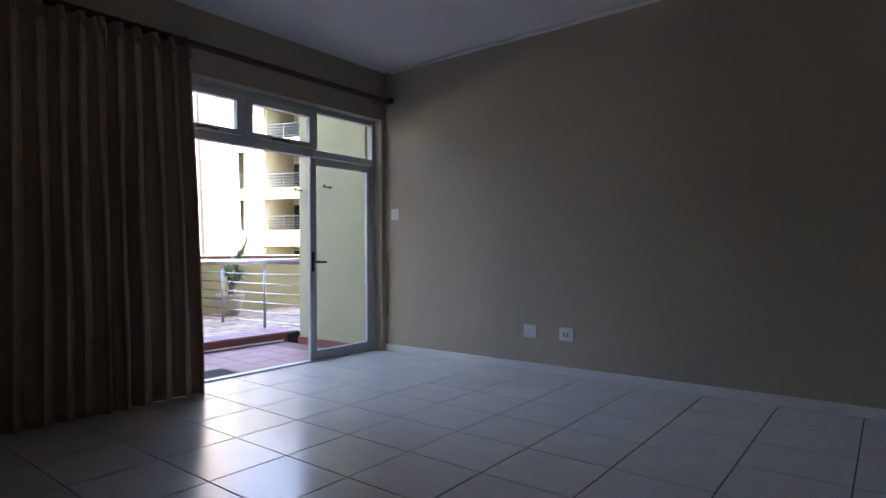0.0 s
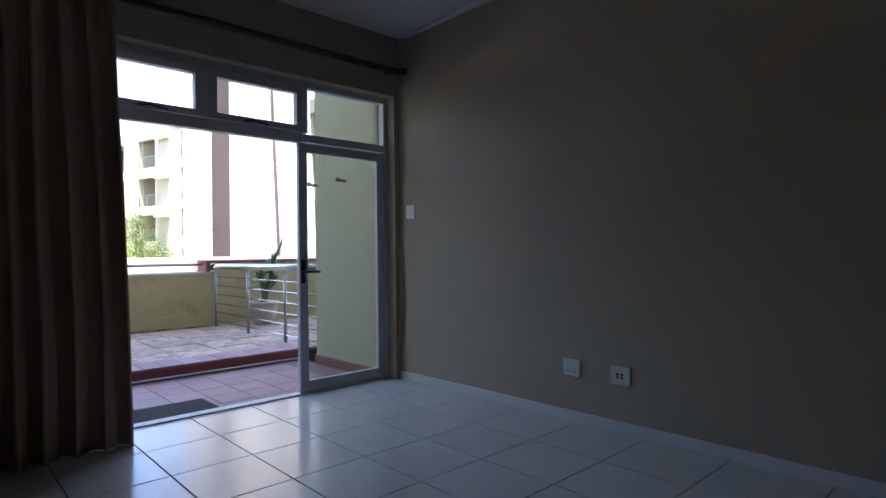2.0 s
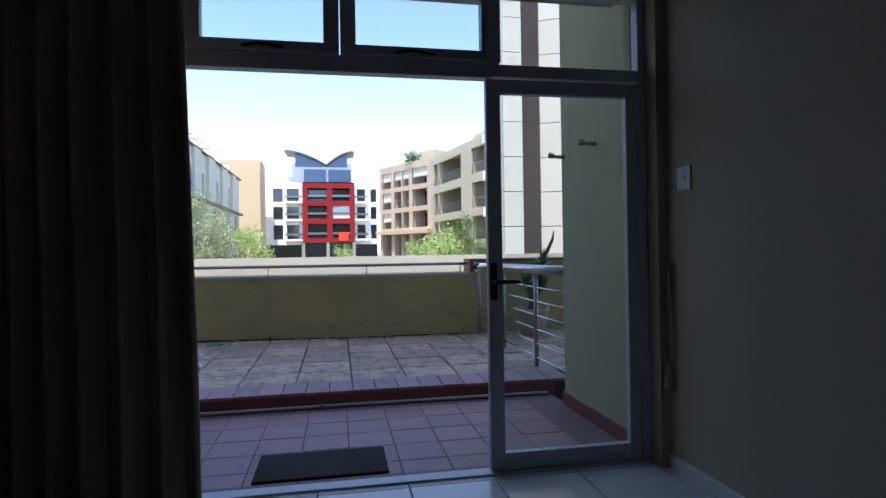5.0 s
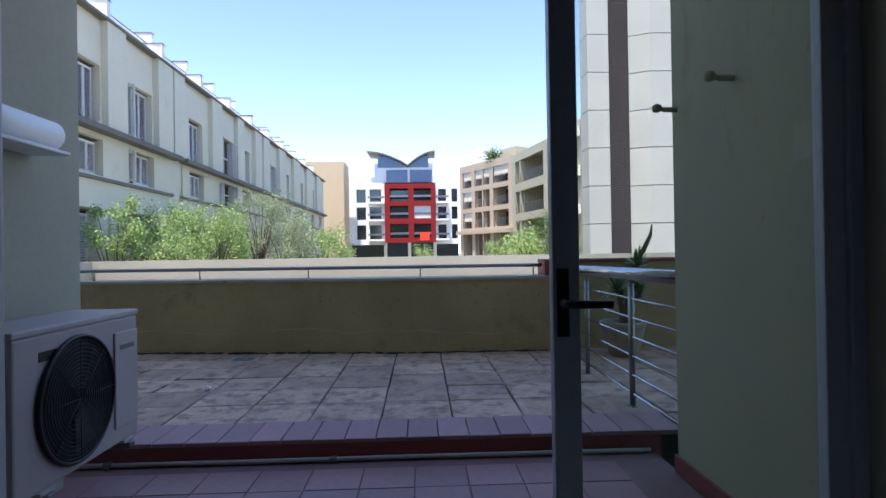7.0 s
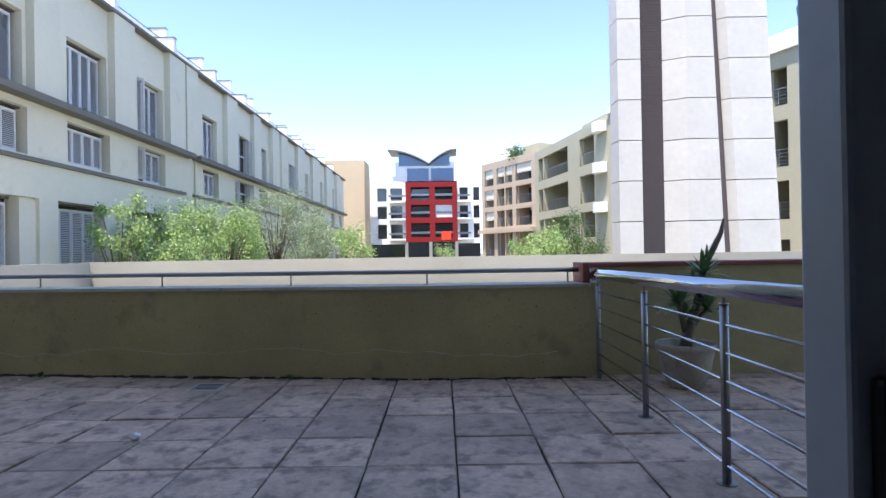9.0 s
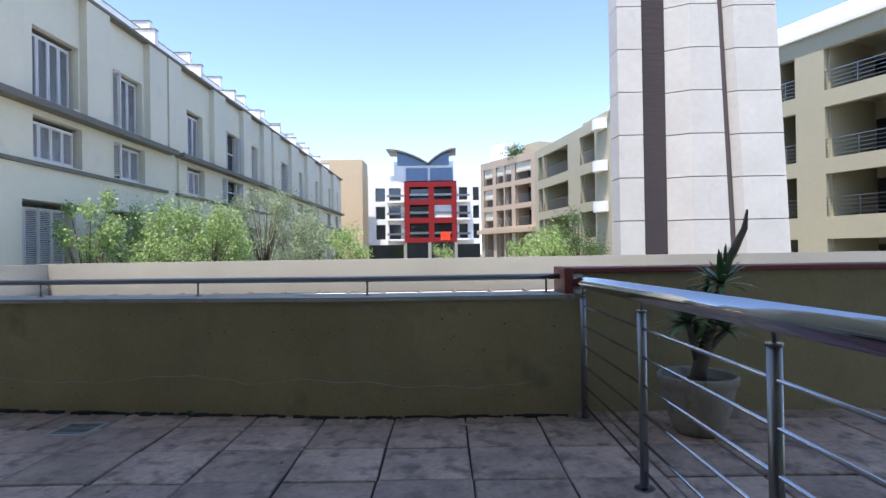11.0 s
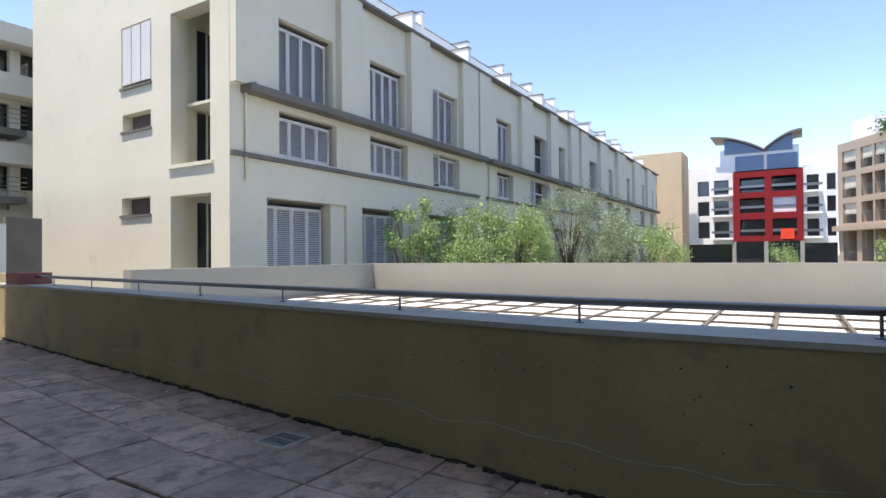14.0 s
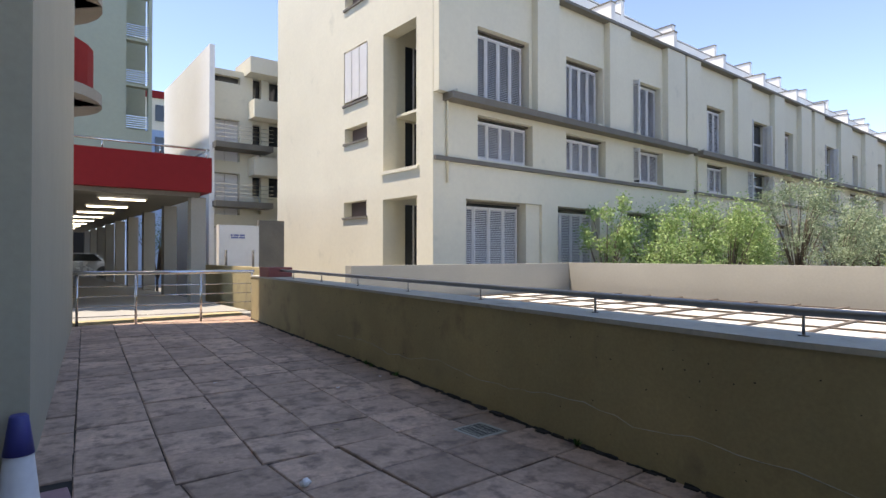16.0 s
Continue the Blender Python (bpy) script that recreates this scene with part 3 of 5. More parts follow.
for xx in (AX0 + 0.12, AX1 - 0.18):
    part("wall_bracket", boxm(xx - 0.025, xx + 0.025, 1.50, AY + 0.03, AZ0 - 0.045, AZ0 - 0.012, bevel=0.004), M_STEELD, ac)
    part("bracket_leg", boxm(xx - 0.025, xx + 0.025, 1.50, 1.53, AZ0 - 0.30, AZ0 - 0.045), M_STEELD, ac)
    for yy in (1.68, AY - 0.03):
        part("foot", boxm(xx - 0.05, xx + 0.05, yy - 0.025, yy + 0.045, AZ0 - 0.012, AZ0 + 0.004, bevel=0.003), M_AC, ac)
aw = empty("clothes_line_reel", "white retractable clothes line case on the wall", "clothes line", (-5.2, 1.50, 1.8))
part("case", tubem([(-5.51, 1.61, 1.80), (-4.6, 1.61, 1.80)], 0.075, 16), M_WHITE_PL, aw)
part("case_lip", boxm(-5.53, -4.6, 1.51, 1.70, 1.70, 1.718, bevel=0.005), M_WHITE_PL, aw)
part("bracket", boxm(-5.4, -5.2, 1.50, 1.56, 1.74, 1.86), M_STEELD, aw)

# ---- own building above and around ----
def bend(y):
    return 0.12 * min(0.0, y - 1.0)


# Height beyond view is chosen to cast shade over the terrace.
thing("wall_terrace", prism(bmesh.new(), [(-6.255, 0.869), (-7.34, -7.5), (-4.3, -7.5), (-4.3, 0.869)], -0.4, 18.0), M_OUTW, "grey-green plastered apartment wall along the terrace", "wall", kind="structure")
# Unseen upper wall, added tall enough to keep sun off patio and terrace.
thing("wall_upper", boxm(-4.25, -2.5, 0.88, 14.0, 3.401, 24.0), M_OUTW, "unseen upper storeys of the apartment block, added to shade the terrace", "wall", kind="structure")
thing("wall_terrace_right", boxm(-5.70, -4.251, 5.252, 12.0, -0.4, 3.2), M_GREENW, "pale green plastered apartment wall", "wall", kind="structure")

# ---- terrace ----
thing("terrace_bed", prism(bmesh.new(), [(-9.4, 12.0), (-10.6, -7.56), (-6.2, -7.56), (-5.8, 0.9), (KX - 0.03, 1.0), (KX - 0.03, 12.0)], -0.5, TZ - 0.014), M_JOINT, "dark soil bed between the terrace pavers", "ground", kind="structure")
thing("kerb_riser", boxm(KX - 0.03, KX, 1.1, 5.0, -0.3, 0.006), M_REDP, "dark red painted kerb face", "kerb", kind="structure")


def parapet_x(y):
    return -9.02 + 0.12 * min(0.0, y - 3.45)


def strip(x_of, ys, w0, w1, z0, z1):
    bm = bmesh.new()
    rings = []
    for y in ys:
        x = x_of(y)
        rings.append([bm.verts.new(p) for p in ((x - w0, y, z0), (x - w1, y, z0), (x - w1, y, z1), (x - w0, y, z1))])
    for a, b in zip(rings, rings[1:]):
        for k in range(4):
            bm.faces.new((a[k], a[(k + 1) % 4], b[(k + 1) % 4], b[k]))
    bm.faces.new(rings[0][::-1])
    bm.faces.new(rings[-1])
    bmesh.ops.recalc_face_normals(bm, faces=bm.faces)
    return bm


ys = [5.0 - 0.4 * i for i in range(30)]
par = empty("parapet", "low olive plastered terrace parapet with cracks and pits", "parapet", (-9.2, 1.0, 0.0), kind="structure")
part("wall", strip(parapet_x, ys, 0.0, 0.38, -0.4, 0.855), M_OLIVE, par)
part("cap", strip(parapet_x, ys, -0.012, 0.40, 0.855, 0.885), M_CAP, par, "weathered grey cap")
random.seed(4)
cr = bmesh.new()
for seg in range(26):
    y = 4.7 - seg * 0.26
    z = 0.20 + 0.07 * noise.noise(Vector((y * 1.1, 0, 0))) + (0.10 if 1.2 < y < 2.4 else 0.06)
    z2 = 0.20 + 0.07 * noise.noise(Vector(((y - 0.26) * 1.1, 0, 0))) + (0.10 if 1.2 < y - 0.26 < 2.4 else 0.06)
    tube(cr, [(parapet_x(y), y, z), (parapet_x(y - 0.13), y - 0.13, (z + z2) / 2 + random.uniform(-0.022, 0.022)), (parapet_x(y - 0.26), y - 0.26, z2)], [random.uniform(0.0008, 0.003), random.uniform(0.0015, 0.004), random.uniform(0.0008, 0.003)], 5)
part("plaster_ridge", cr, M_CAP, par, "raised plaster seam")
pit = bmesh.new()
for i in range(110):
    y, z = random.uniform(-3, 4.9), random.uniform(0.12, 0.8)
    x = parapet_x(y) + 0.0006
    r = random.uniform(0.003, 0.008)
    a0 = random.uniform(0, 3)
    vs = [pit.verts.new((x, y + r * random.uniform(0.6, 1.5) * math.cos(a0 + k), z + r * random.uniform(0.4, 1.0) * math.sin(a0 + k))) for k in (0, 1.2, 2.4, 3.7, 5)]
    pit.faces.new(vs)
bmesh.ops.recalc_face_normals(pit, faces=pit.faces)
part("pits", pit, M_JOINT, par, "dark pits in the plaster")["kind"] = "stuff"
random.seed(9)
ms = bmesh.new()
for i in range(520):
    y = random.uniform(-6.5, 4.95)
    w = random.uniform(0.01, 0.05)
    box(ms, parapet_x(y) - 0.01, parapet_x(y) + random.uniform(0.006, 0.06) * random.random(), y - w, y + w, TZ - 0.01, TZ + random.uniform(0.004, 0.02), bevel=0.003)
part("dirt_line", ms, M_JOINT, par, "dark moss and dirt along the wall foot")["kind"] = "stuff"

pr = empty("parapet_rail", "round steel rail on short posts over the parapet", "railing", (-9.24, 1.0, 0.885))
part("handrail", tubem([(parapet_x(y) - 0.225, y, 1.005) for y in [4.99 - 0.5 * i for i in range(24)]], 0.022, 14), M_STEELD, pr)
for i in range(9):
    y = 4.84 - 1.345 * i
    p = bmesh.new()
    x = parapet_x(y) - 0.225
    tube(p, [(x, y, 0.88), (x, y, 1.0)], 0.008, 8)
    tube(p, [(x, y, 0.884), (x, y, 0.892)], 0.026, 12)
    part("post", p, M_STEELD, pr)

# taller wall with red coping and pier
tw = empty("parapet_tall", "taller olive terrace wall with dark red coping", "parapet", (-9.3, 8.0, 0.0), kind="structure")
part("wall", boxm(-9.42, -9.10, 5.0, 12.0, -0.4, 1.03), M_OLIVE, tw)
part("coping", boxm(-9.45, -9.07, 5.005, 12.0, 1.03, 1.07, bevel=0.008), M_REDP, tw, "dark red painted coping")
part("pier", boxm(-9.46, -9.06, 4.94, 5.004, 0.84, 1.072, bevel=0.006), M_REDP, tw, "red painted pier end")
ft = empty("pier_end", "red painted block at the far parapet end", "pier", (-10.2, -5.5, 0.885))
part("block", boxm(parapet_x(-5.5) - 0.42, parapet_x(-5.5) + 0.03, -5.75, -5.3, 0.886, 1.06, bevel=0.008), M_REDP, ft)

# steel balustrade
RLY = 5.04
bal = empty("balustrade", "stainless steel balustrade with thick handrail and thin bars", "railing", (-7.6, RLY, TZ))
part("handrail", tubem([(-9.06, RLY, 0.955), (-9.0, RLY, 0.968), (-8.94, RLY, 0.972), (-5.70, RLY, 1.0)], 0.044, 20), M_STEEL, bal)
part("wall_flange", tubem([(-9.10, RLY, 0.955), (-9.07, RLY, 0.955)], 0.075, 20), M_STEEL, bal)
for px in (-8.93, -7.75, -6.63):
    p = bmesh.new()
    ptop = 0.875 + 0.016 * (px + 8.96)
    tube(p, [(px, RLY, TZ), (px, RLY, ptop)], 0.0215, 16)
    tube(p, [(px, RLY, ptop - 0.004), (px, RLY, ptop + 0.005)], 0.025, 16)
    tube(p, [(px, RLY, ptop), (px, RLY, ptop + 0.09)], 0.007, 8)
    tube(p, [(px, RLY, TZ - 0.004), (px, RLY, TZ + 0.010)], 0.05, 18)
    part("post", p, M_STEELD, bal)
for k in range(6):
    z = 0.115 + 0.139 * k
    part("bar", tubem([(-8.96, RLY, z), (-5.70, RLY, z)], 0.0075, 10), M_STEEL, bal)

# far terrace railing
fr_ = empty("terrace_end_railing", "slim steel railing closing the far terrace end", "railing", (-8.7, -8.1, 0.0))
A, B = (-7.32, -7.3), (-10.3, -6.62)
for k, z in enumerate((0.18, 0.36, 0.54, 0.72)):
    part("bar", tubem([(*A, z), (*B, z)], 0.007, 8), M_STEEL, fr_)
part("handrail", tubem([(*A, 0.96), (*B, 0.96)], 0.035, 14), M_STEEL, fr_)
for s_ in (0.02, 0.32, 0.68, 0.985):
    x, y = A[0] + (B[0] - A[0]) * s_, A[1] + (B[1] - A[1]) * s_
    part("post", tubem([(x, y, 0.0), (x, y, 0.95)], 0.021, 12), M_STEEL, fr_)
thing("terrace_end_kerb", boxm(-10.4, -6.9, -7.9, -7.55, -0.3, 0.06), M_OLIVE, "low olive plaster kerb at the terrace end", "kerb", kind="structure")

for i, y in enumerate((-0.35, -0.95, -1.1, -2.6, 2.2)):
    wd = bmesh.new()
    rw_ = random.Random(70 + i)
    for k in range(16):
        a, e, l = rw_.uniform(0, 6.3), rw_.uniform(0.2, 1.3), rw_.uniform(0.03, 0.07)
        p0 = Vector((parapet_x(y) + 0.04, y, TZ))
        d = Vector((math.cos(a) * math.cos(e), math.sin(a) * math.cos(e), math.sin(e))) * l
        q = Vector((-math.sin(a), math.cos(a), 0)) * l * 0.2
        wd.faces.new([wd.verts.new(v) for v in (p0, p0 + d * 0.6 + q, p0 + d, p0 + d * 0.6 - q)])
    thing("weed", wd, M_LEAFD, "small green weed in the paving edge", "weed", group="terrace weeds")

# grate, litter, cone
gr = empty("floor_drain", "square dark iron drain grate in the paving", "drain", (-8.87, 1.54, TZ))
part("surround", boxm(-9.01, -8.73, 1.40, 1.68, TZ - 0.02, TZ + 0.006, bevel=0.003), M_CAP, gr)
# Thin black plate stands in for the shaded drain depth.
part("recess", boxm(-8.985, -8.755, 1.425, 1.655, TZ + 0.004, TZ + 0.008), M_DARK, gr)
for i in range(9):
    part("bar", boxm(-8.985, -8.755, 1.431 + i * 0.0265, 1.438 + i * 0.0265, TZ + 0.0075, TZ + 0.0085), M_CAP, gr)
for i in range(3):
    part("crossbar", boxm(-8.98 + i * 0.105, -8.972 + i * 0.105, 1.43, 1.655, TZ + 0.0076, TZ + 0.009), M_CAP, gr)
lt = bmesh.new()
bmesh.ops.create_icosphere(lt, subdivisions=2, radius=0.03)
for v in lt.verts:
    v.co *= 1 + 0.5 * noise.noise(v.co * 40)
    v.co.z *= 0.7
    v.co += Vector((-7.46, 1.66, TZ + 0.02))
thing("paper_scrap", lt, M_WHITE_PL, "small crumpled white paper scrap on the paving", "litter")
random.seed(12)
for i in range(26):
    y = random.uniform(-5, 4.4)
    x = random.choice((parapet_x(y) + random.uniform(0.05, 0.25), random.uniform(-8.8, -6.8) + bend(y)))
    lf = bmesh.new()
    r = random.uniform(0.008, 0.018)
    box(lf, x - r, x + r, y - r * 0.6, y + r * 0.6, TZ, TZ + 0.004)
    thing("dry_leaf", lf, random.choice((M_CORD, M_STEM, M_WHITE_PL)), "tiny dry leaf fragment on the paving", "leaf", group="leaf litter")
cx, cy, cz = -6.21, 1.425, 0.034
cone = empty("traffic_cone", "small grey-white traffic cone with blue top", "traffic cone", (cx, cy, cz))
part("base", boxm(cx - 0.105, cx + 0.105, cy - 0.105, cy + 0.105, cz, cz + 0.03, bevel=0.01), M_BLACK, cone)
part("body", lathe(bmesh.new(), [(0.098, 0.0), (0.092, 0.02), (0.056, 0.345)], (cx, cy, cz + 0.03), 24), M_CONEW, cone)
part("tip", lathe(bmesh.new(), [(0.060, 0.0), (0.036, 0.165), (0.030, 0.172)], (cx, cy, cz + 0.375), 24), M_CONEB, cone)

# potted plant
PX, PY = -8.60, 5.68
pot = empty("potted_plant", "leggy spiky-leaved plant in a round cement pot", "potted plant", (PX, PY, TZ))
part("pot", lathe(bmesh.new(), [(0.12, 0.0), (0.15, 0.03), (0.20, 0.17), (0.222, 0.29), (0.23, 0.32), (0.243, 0.33), (0.246, 0.365), (0.235, 0.38), (0.215, 0.37), (0.205, 0.30)], (PX, PY, TZ), 32), M_POT, pot)
part("soil", lathe(bmesh.new(), [(0.207, 0.0), (0.15, 0.012), (0.05, 0.02)], (PX, PY, TZ + 0.315), 24), M_SOIL, pot)


def rosette(at, n, length, seed, up=0.3):
    rnd = random.Random(seed)
    bm = bmesh.new()
    for i in range(n):
        a = rnd.uniform(0, 2 * math.pi)
        e = rnd.uniform(-0.5, 1.3) + up
        l = length * rnd.uniform(0.7, 1.15)
        d = Vector((math.cos(a) * math.cos(e), math.sin(a) * math.cos(e), math.sin(e)))
        sd = Vector((-math.sin(a), math.cos(a), 0)) * l * 0.075
        p0 = Vector(at)
        p1, p2, p3 = p0 + d * l * 0.35, p0 + d * l * 0.7 - Vector((0, 0, 0.04 * l)), p0 + d * l - Vector((0, 0, 0.16 * l))
        v = [bm.verts.new(p) for p in (p0 - sd * 0.6, p0 + sd * 0.6, p1 + sd, p1 - sd, p2 + sd * 0.7, p2 - sd * 0.7, p3)]
        bm.faces.new((v[0], v[1], v[2], v[3]))
        bm.faces.new((v[3], v[2], v[4], v[5]))
        bm.faces.new((v[5], v[4], v[6]))
    return bm


base = Vector((PX, PY, TZ + 0.32))
stems = [
    ([(0, 0, 0), (0.01, 0.02, 0.12), (0.02, 0.07, 0.30), (0.0, 0.13, 0.48), (-0.02, 0.17, 0.62)], [0.055, 0.045, 0.034, 0.028, 0.022]),
    ([(0.01, 0.03, 0.16), (0.03, 0.10, 0.26), (0.04, 0.17, 0.33)], [0.03, 0.022, 0.018]),
    ([(0, 0.01, 0.14), (0.03, -0.04, 0.28), (0.05, -0.07, 0.38)], [0.03, 0.022, 0.018]),
    ([(-0.02, 0.17, 0.62), (-0.02, 0.21, 0.74), (-0.02, 0.27, 0.86), (-0.02, 0.33, 0.98), (-0.02, 0.35, 1.10)], [0.02, 0.024, 0.026, 0.020, 0.006]),
]
for ptsx, rr in stems:
    part("stem", tubem([base + Vector(p) for p in ptsx], rr, 9), M_STEM, pot, smooth=True)
for k, (p, n, l) in enumerate((((-0.02, 0.17, 0.63), 64, 0.25), ((0.04, 0.17, 0.34), 50, 0.24), ((0.05, -0.07, 0.39), 56, 0.25), ((-0.01, 0.10, 0.50), 20, 0.2), ((0.03, -0.02, 0.26), 16, 0.2), ((-0.02, 0.20, 0.76), 12, 0.15))):
    part("leaf_rosette", rosette(base + Vector(p), n, l, 40 + k), M_SPIKY, pot)

# ---- flat roof beyond the parapet ----
RZ = 0.24
roof = thing("roof_terrace", prism(bmesh.new(), [(-19.5, 14.0), (-19.5, -6.1), (-10.56, -6.1), (-9.42, 3.45), (-9.42, 14.0)], -0.5, RZ - 0.02), M_ROOFJ, "flat sunlit roof with white slabs and dark joints", "roof", kind="structure")
thing("wall_roof_far", boxm(-19.8, -19.5, -6.35, 30.0, -1.5, 1.06), M_GREYW, "grey plastered wall beyond the flat roof", "wall", kind="structure")
thing("wall_roof_side", boxm(-19.5, -12.2, -6.35, -6.1, -1.5, 1.05), M_GREYW, "grey plastered side wall of the flat roof", "wall", kind="structure")
thing("ground", boxm(-900, 900, -900, 900, -1.9, -1.5), M_GROUND, "flat ground of the courtyard and surroundings", "ground", kind="structure")

# ---- shuttered apartment block on the far side ----
FYL, CXL = -7.28, -14.93      # facade plane and its near corner


def shutter(parent, x0, x1, z0, z1, y, leaves):
    """Louvred shutter leaves filling an opening, facing +y."""
    w = (x1 - x0) / leaves
    for i in range(leaves):
        a, b = x0 + i * w + 0.01, x0 + (i + 1) * w - 0.01
        bm, sl = bmesh.new(), bmesh.new()
        for q in ((a, a + 0.045, z0, z1), (b - 0.045, b, z0, z1), (a + 0.045, b - 0.045, z0, z0 + 0.08), (a + 0.045, b - 0.045, z1 - 0.07, z1)):
            box(bm, q[0], q[1], y - 0.04, y, q[2], q[3])
        n = int((z1 - z0) / 0.055)
        for k in range(n):
            z = z0 + 0.08 + (z1 - z0 - 0.15) * (k + 0.5) / n
            vs = [sl.verts.new(p) for p in ((a + 0.045, y - 0.035, z + 0.020), (b - 0.045, y - 0.035, z + 0.020), (b - 0.045, y - 0.006, z - 0.012), (a + 0.045, y - 0.006, z - 0.012))]
            sl.faces.new(vs)
            vs = [sl.verts.new(p) for p in ((a + 0.045, y - 0.037, z + 0.015), (b - 0.045, y - 0.037, z + 0.015), (b - 0.045, y - 0.008, z - 0.017), (a + 0.045, y - 0.008, z - 0.017))]
            sl.faces.new(vs[::-1])
        part("shutter", bm, M_SHUT, parent)
        part("louvres", sl, M_LOUVRE, parent)


def open_leaf(parent, x, z0, z1, y, w):
    """A shutter leaf swung out square to the facade."""
    bm, sl = bmesh.new(), bmesh.new()
    for q in ((y, y + 0.06, z0, z1), (y + w - 0.06, y + w, z0, z1), (y + 0.06, y + w - 0.06, z0, z0 + 0.08), (y + 0.06, y + w - 0.06, z1 - 0.08, z1)):
        box(bm, x - 0.04, x, q[0], q[1], q[2], q[3])
    n = int((z1 - z0) / 0.08)
    for k in range(n):
        z = z0 + 0.08 + (z1 - z0 - 0.16) * (k + 0.5) / n
        vs = [sl.verts.new(p) for p in ((x - 0.035, y + 0.06, z + 0.03), (x - 0.035, y + w - 0.06, z + 0.03), (x - 0.004, y + w - 0.06, z - 0.025), (x - 0.004, y + 0.06, z - 0.025))]
        sl.faces.new(vs)
    part("open_shutter", bm, M_SHUT, parent, "shutter leaf swung open")
    part("louvres", sl, M_LOUVRE, parent)


block = empty("apartment_block", "cream-grey apartment block with louvred shutters and white roof fins", "apartment building", (-38, -13, -1.5))
UP = [(-18.5, -16.46, 4), (-22.1, -20.2, 4), (-25.7, -23.9, 3), (-30.85, -29.25, 3), (-35.2, -33.1, 3), (-38.4, -36.9, 2), (-44.5, -42.5, 3), (-48.9, -47.3, 3), (-54.2, -52.4, 3), (-59.5, -57.9, 3), (-63.4, -62.0, 2)]
holes = []
for a, b, n in UP:
    holes += [(a, b, 5.66, 7.68), (a - 0.15, b, 4.03, 5.25), (a - 0.55, b + 0.42, 0.3, 2.93)]
Lw = 50.0
mA = Matrix(((1, 0, 0, CXL - Lw), (0, -1, 0, FYL), (0, 0, 1, 0), (0, 0, 0, 1)))
bm = bmesh.new()
pierced(bm, Lw - 0.004, -1.5, 9.2, 0.5, [(h[0] - CXL + Lw, h[1] - CXL + Lw, h[2], h[3]) for h in holes], mA)
bmesh.ops.recalc_face_normals(bm, faces=bm.faces)
part("facade", bm, M_CREAM, block)
ends = [(-8.02, -9.68, 3.80, 7.75), (-8.0, -9.7, 0.2, 3.0), (-10.6, -12.05, 6.15, 7.85), (-10.6, -12.0, 4.93, 5.40), (-10.63, -12.05, 2.60, 3.07), (-10.6, -12.0, 9.2, 9.8)]
mB = Matrix(((0, -1, 0, CXL), (-1, 0, 0, FYL - 0.004), (0, 0, 1, 0), (0, 0, 0, 1)))
bm = bmesh.new()
pierced(bm, 10.2, -1.5, 12.2, 0.45, [(FYL - e[0], FYL - e[1], e[2], e[3]) for e in ends], mB)
bmesh.ops.recalc_face_normals(bm, faces=bm.faces)
part("end_wall", bm, M_CREAM, block)
# interior back faces behind the openings; the black sheet paints unlit rooms
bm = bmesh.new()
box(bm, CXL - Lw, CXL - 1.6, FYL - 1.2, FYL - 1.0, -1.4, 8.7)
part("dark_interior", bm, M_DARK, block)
part("loggia_wall", boxm(CXL - 1.7, CXL - 1.5, -17.4, FYL - 0.6, -1.4, 12.0), M_CREAM, block)
part("loggia_side", boxm(CXL - 1.5, CXL - 0.46, -9.95, -9.75, -1.4, 8.5), M_CREAM, block)
part("roof", boxm(CXL - Lw, CXL - 0.46, -17.5, FYL - 0.01, 8.8, 9.0), M_WHITEW, block)
part("cornice", boxm(CXL - Lw, CXL + 0.05, FYL - 0.5, FYL + 0.30, 9.2, 9.29), M_COURSE_SHADE, block)
for x0, x1 in ((-27.7, -15.25), (-40.6, -28.15), (-52.5, -41.0), (-64.9, -53.0)):
    part("string_course", boxm(x0, x1, FYL, FYL + 0.42, 5.42, 5.60), M_COURSE_SHADE, block)
    part("string_course", boxm(x0 + (0.3 if x1 > -20 else 0), x1 + (0.3 if x1 > -20 else 0), FYL, FYL + 0.10, 3.86, 3.97), M_COURSE_SHADE, block)
    for xx in (x1 - 0.3, (x0 + x1) / 2, x0 + 4.0):
        part("outlet", boxm(xx - 0.1, xx + 0.1, FYL + 0.05, FYL + 0.36, 5.61, 5.68), M_CREAM, block)
for x0, x1 in ((-16.0, -14.94), (-19.6, -18.62), (-23.38, -22.18), (-27.1, -25.82), (-28.33, -27.25), (-33.0, -31.6), (-36.7, -35.5), (-40.3, -38.9), (-42.3, -40.8), (-47.0, -45.0), (-52.2, -49.6), (-57.6, -55.0), (-61.8, -60.0)):
    part("pilaster", boxm(x0, x1, FYL + 0.002, FYL + 0.24, 5.60, 9.2), M_CREAM, block)
for x in (-14.93 + 0.01, -27.9):
    part("downpipe", tubem([(x - 0.45, FYL + 0.05, 3.3), (x - 0.45, FYL + 0.05, 8.6)], 0.035, 8), M_CREAM, block)
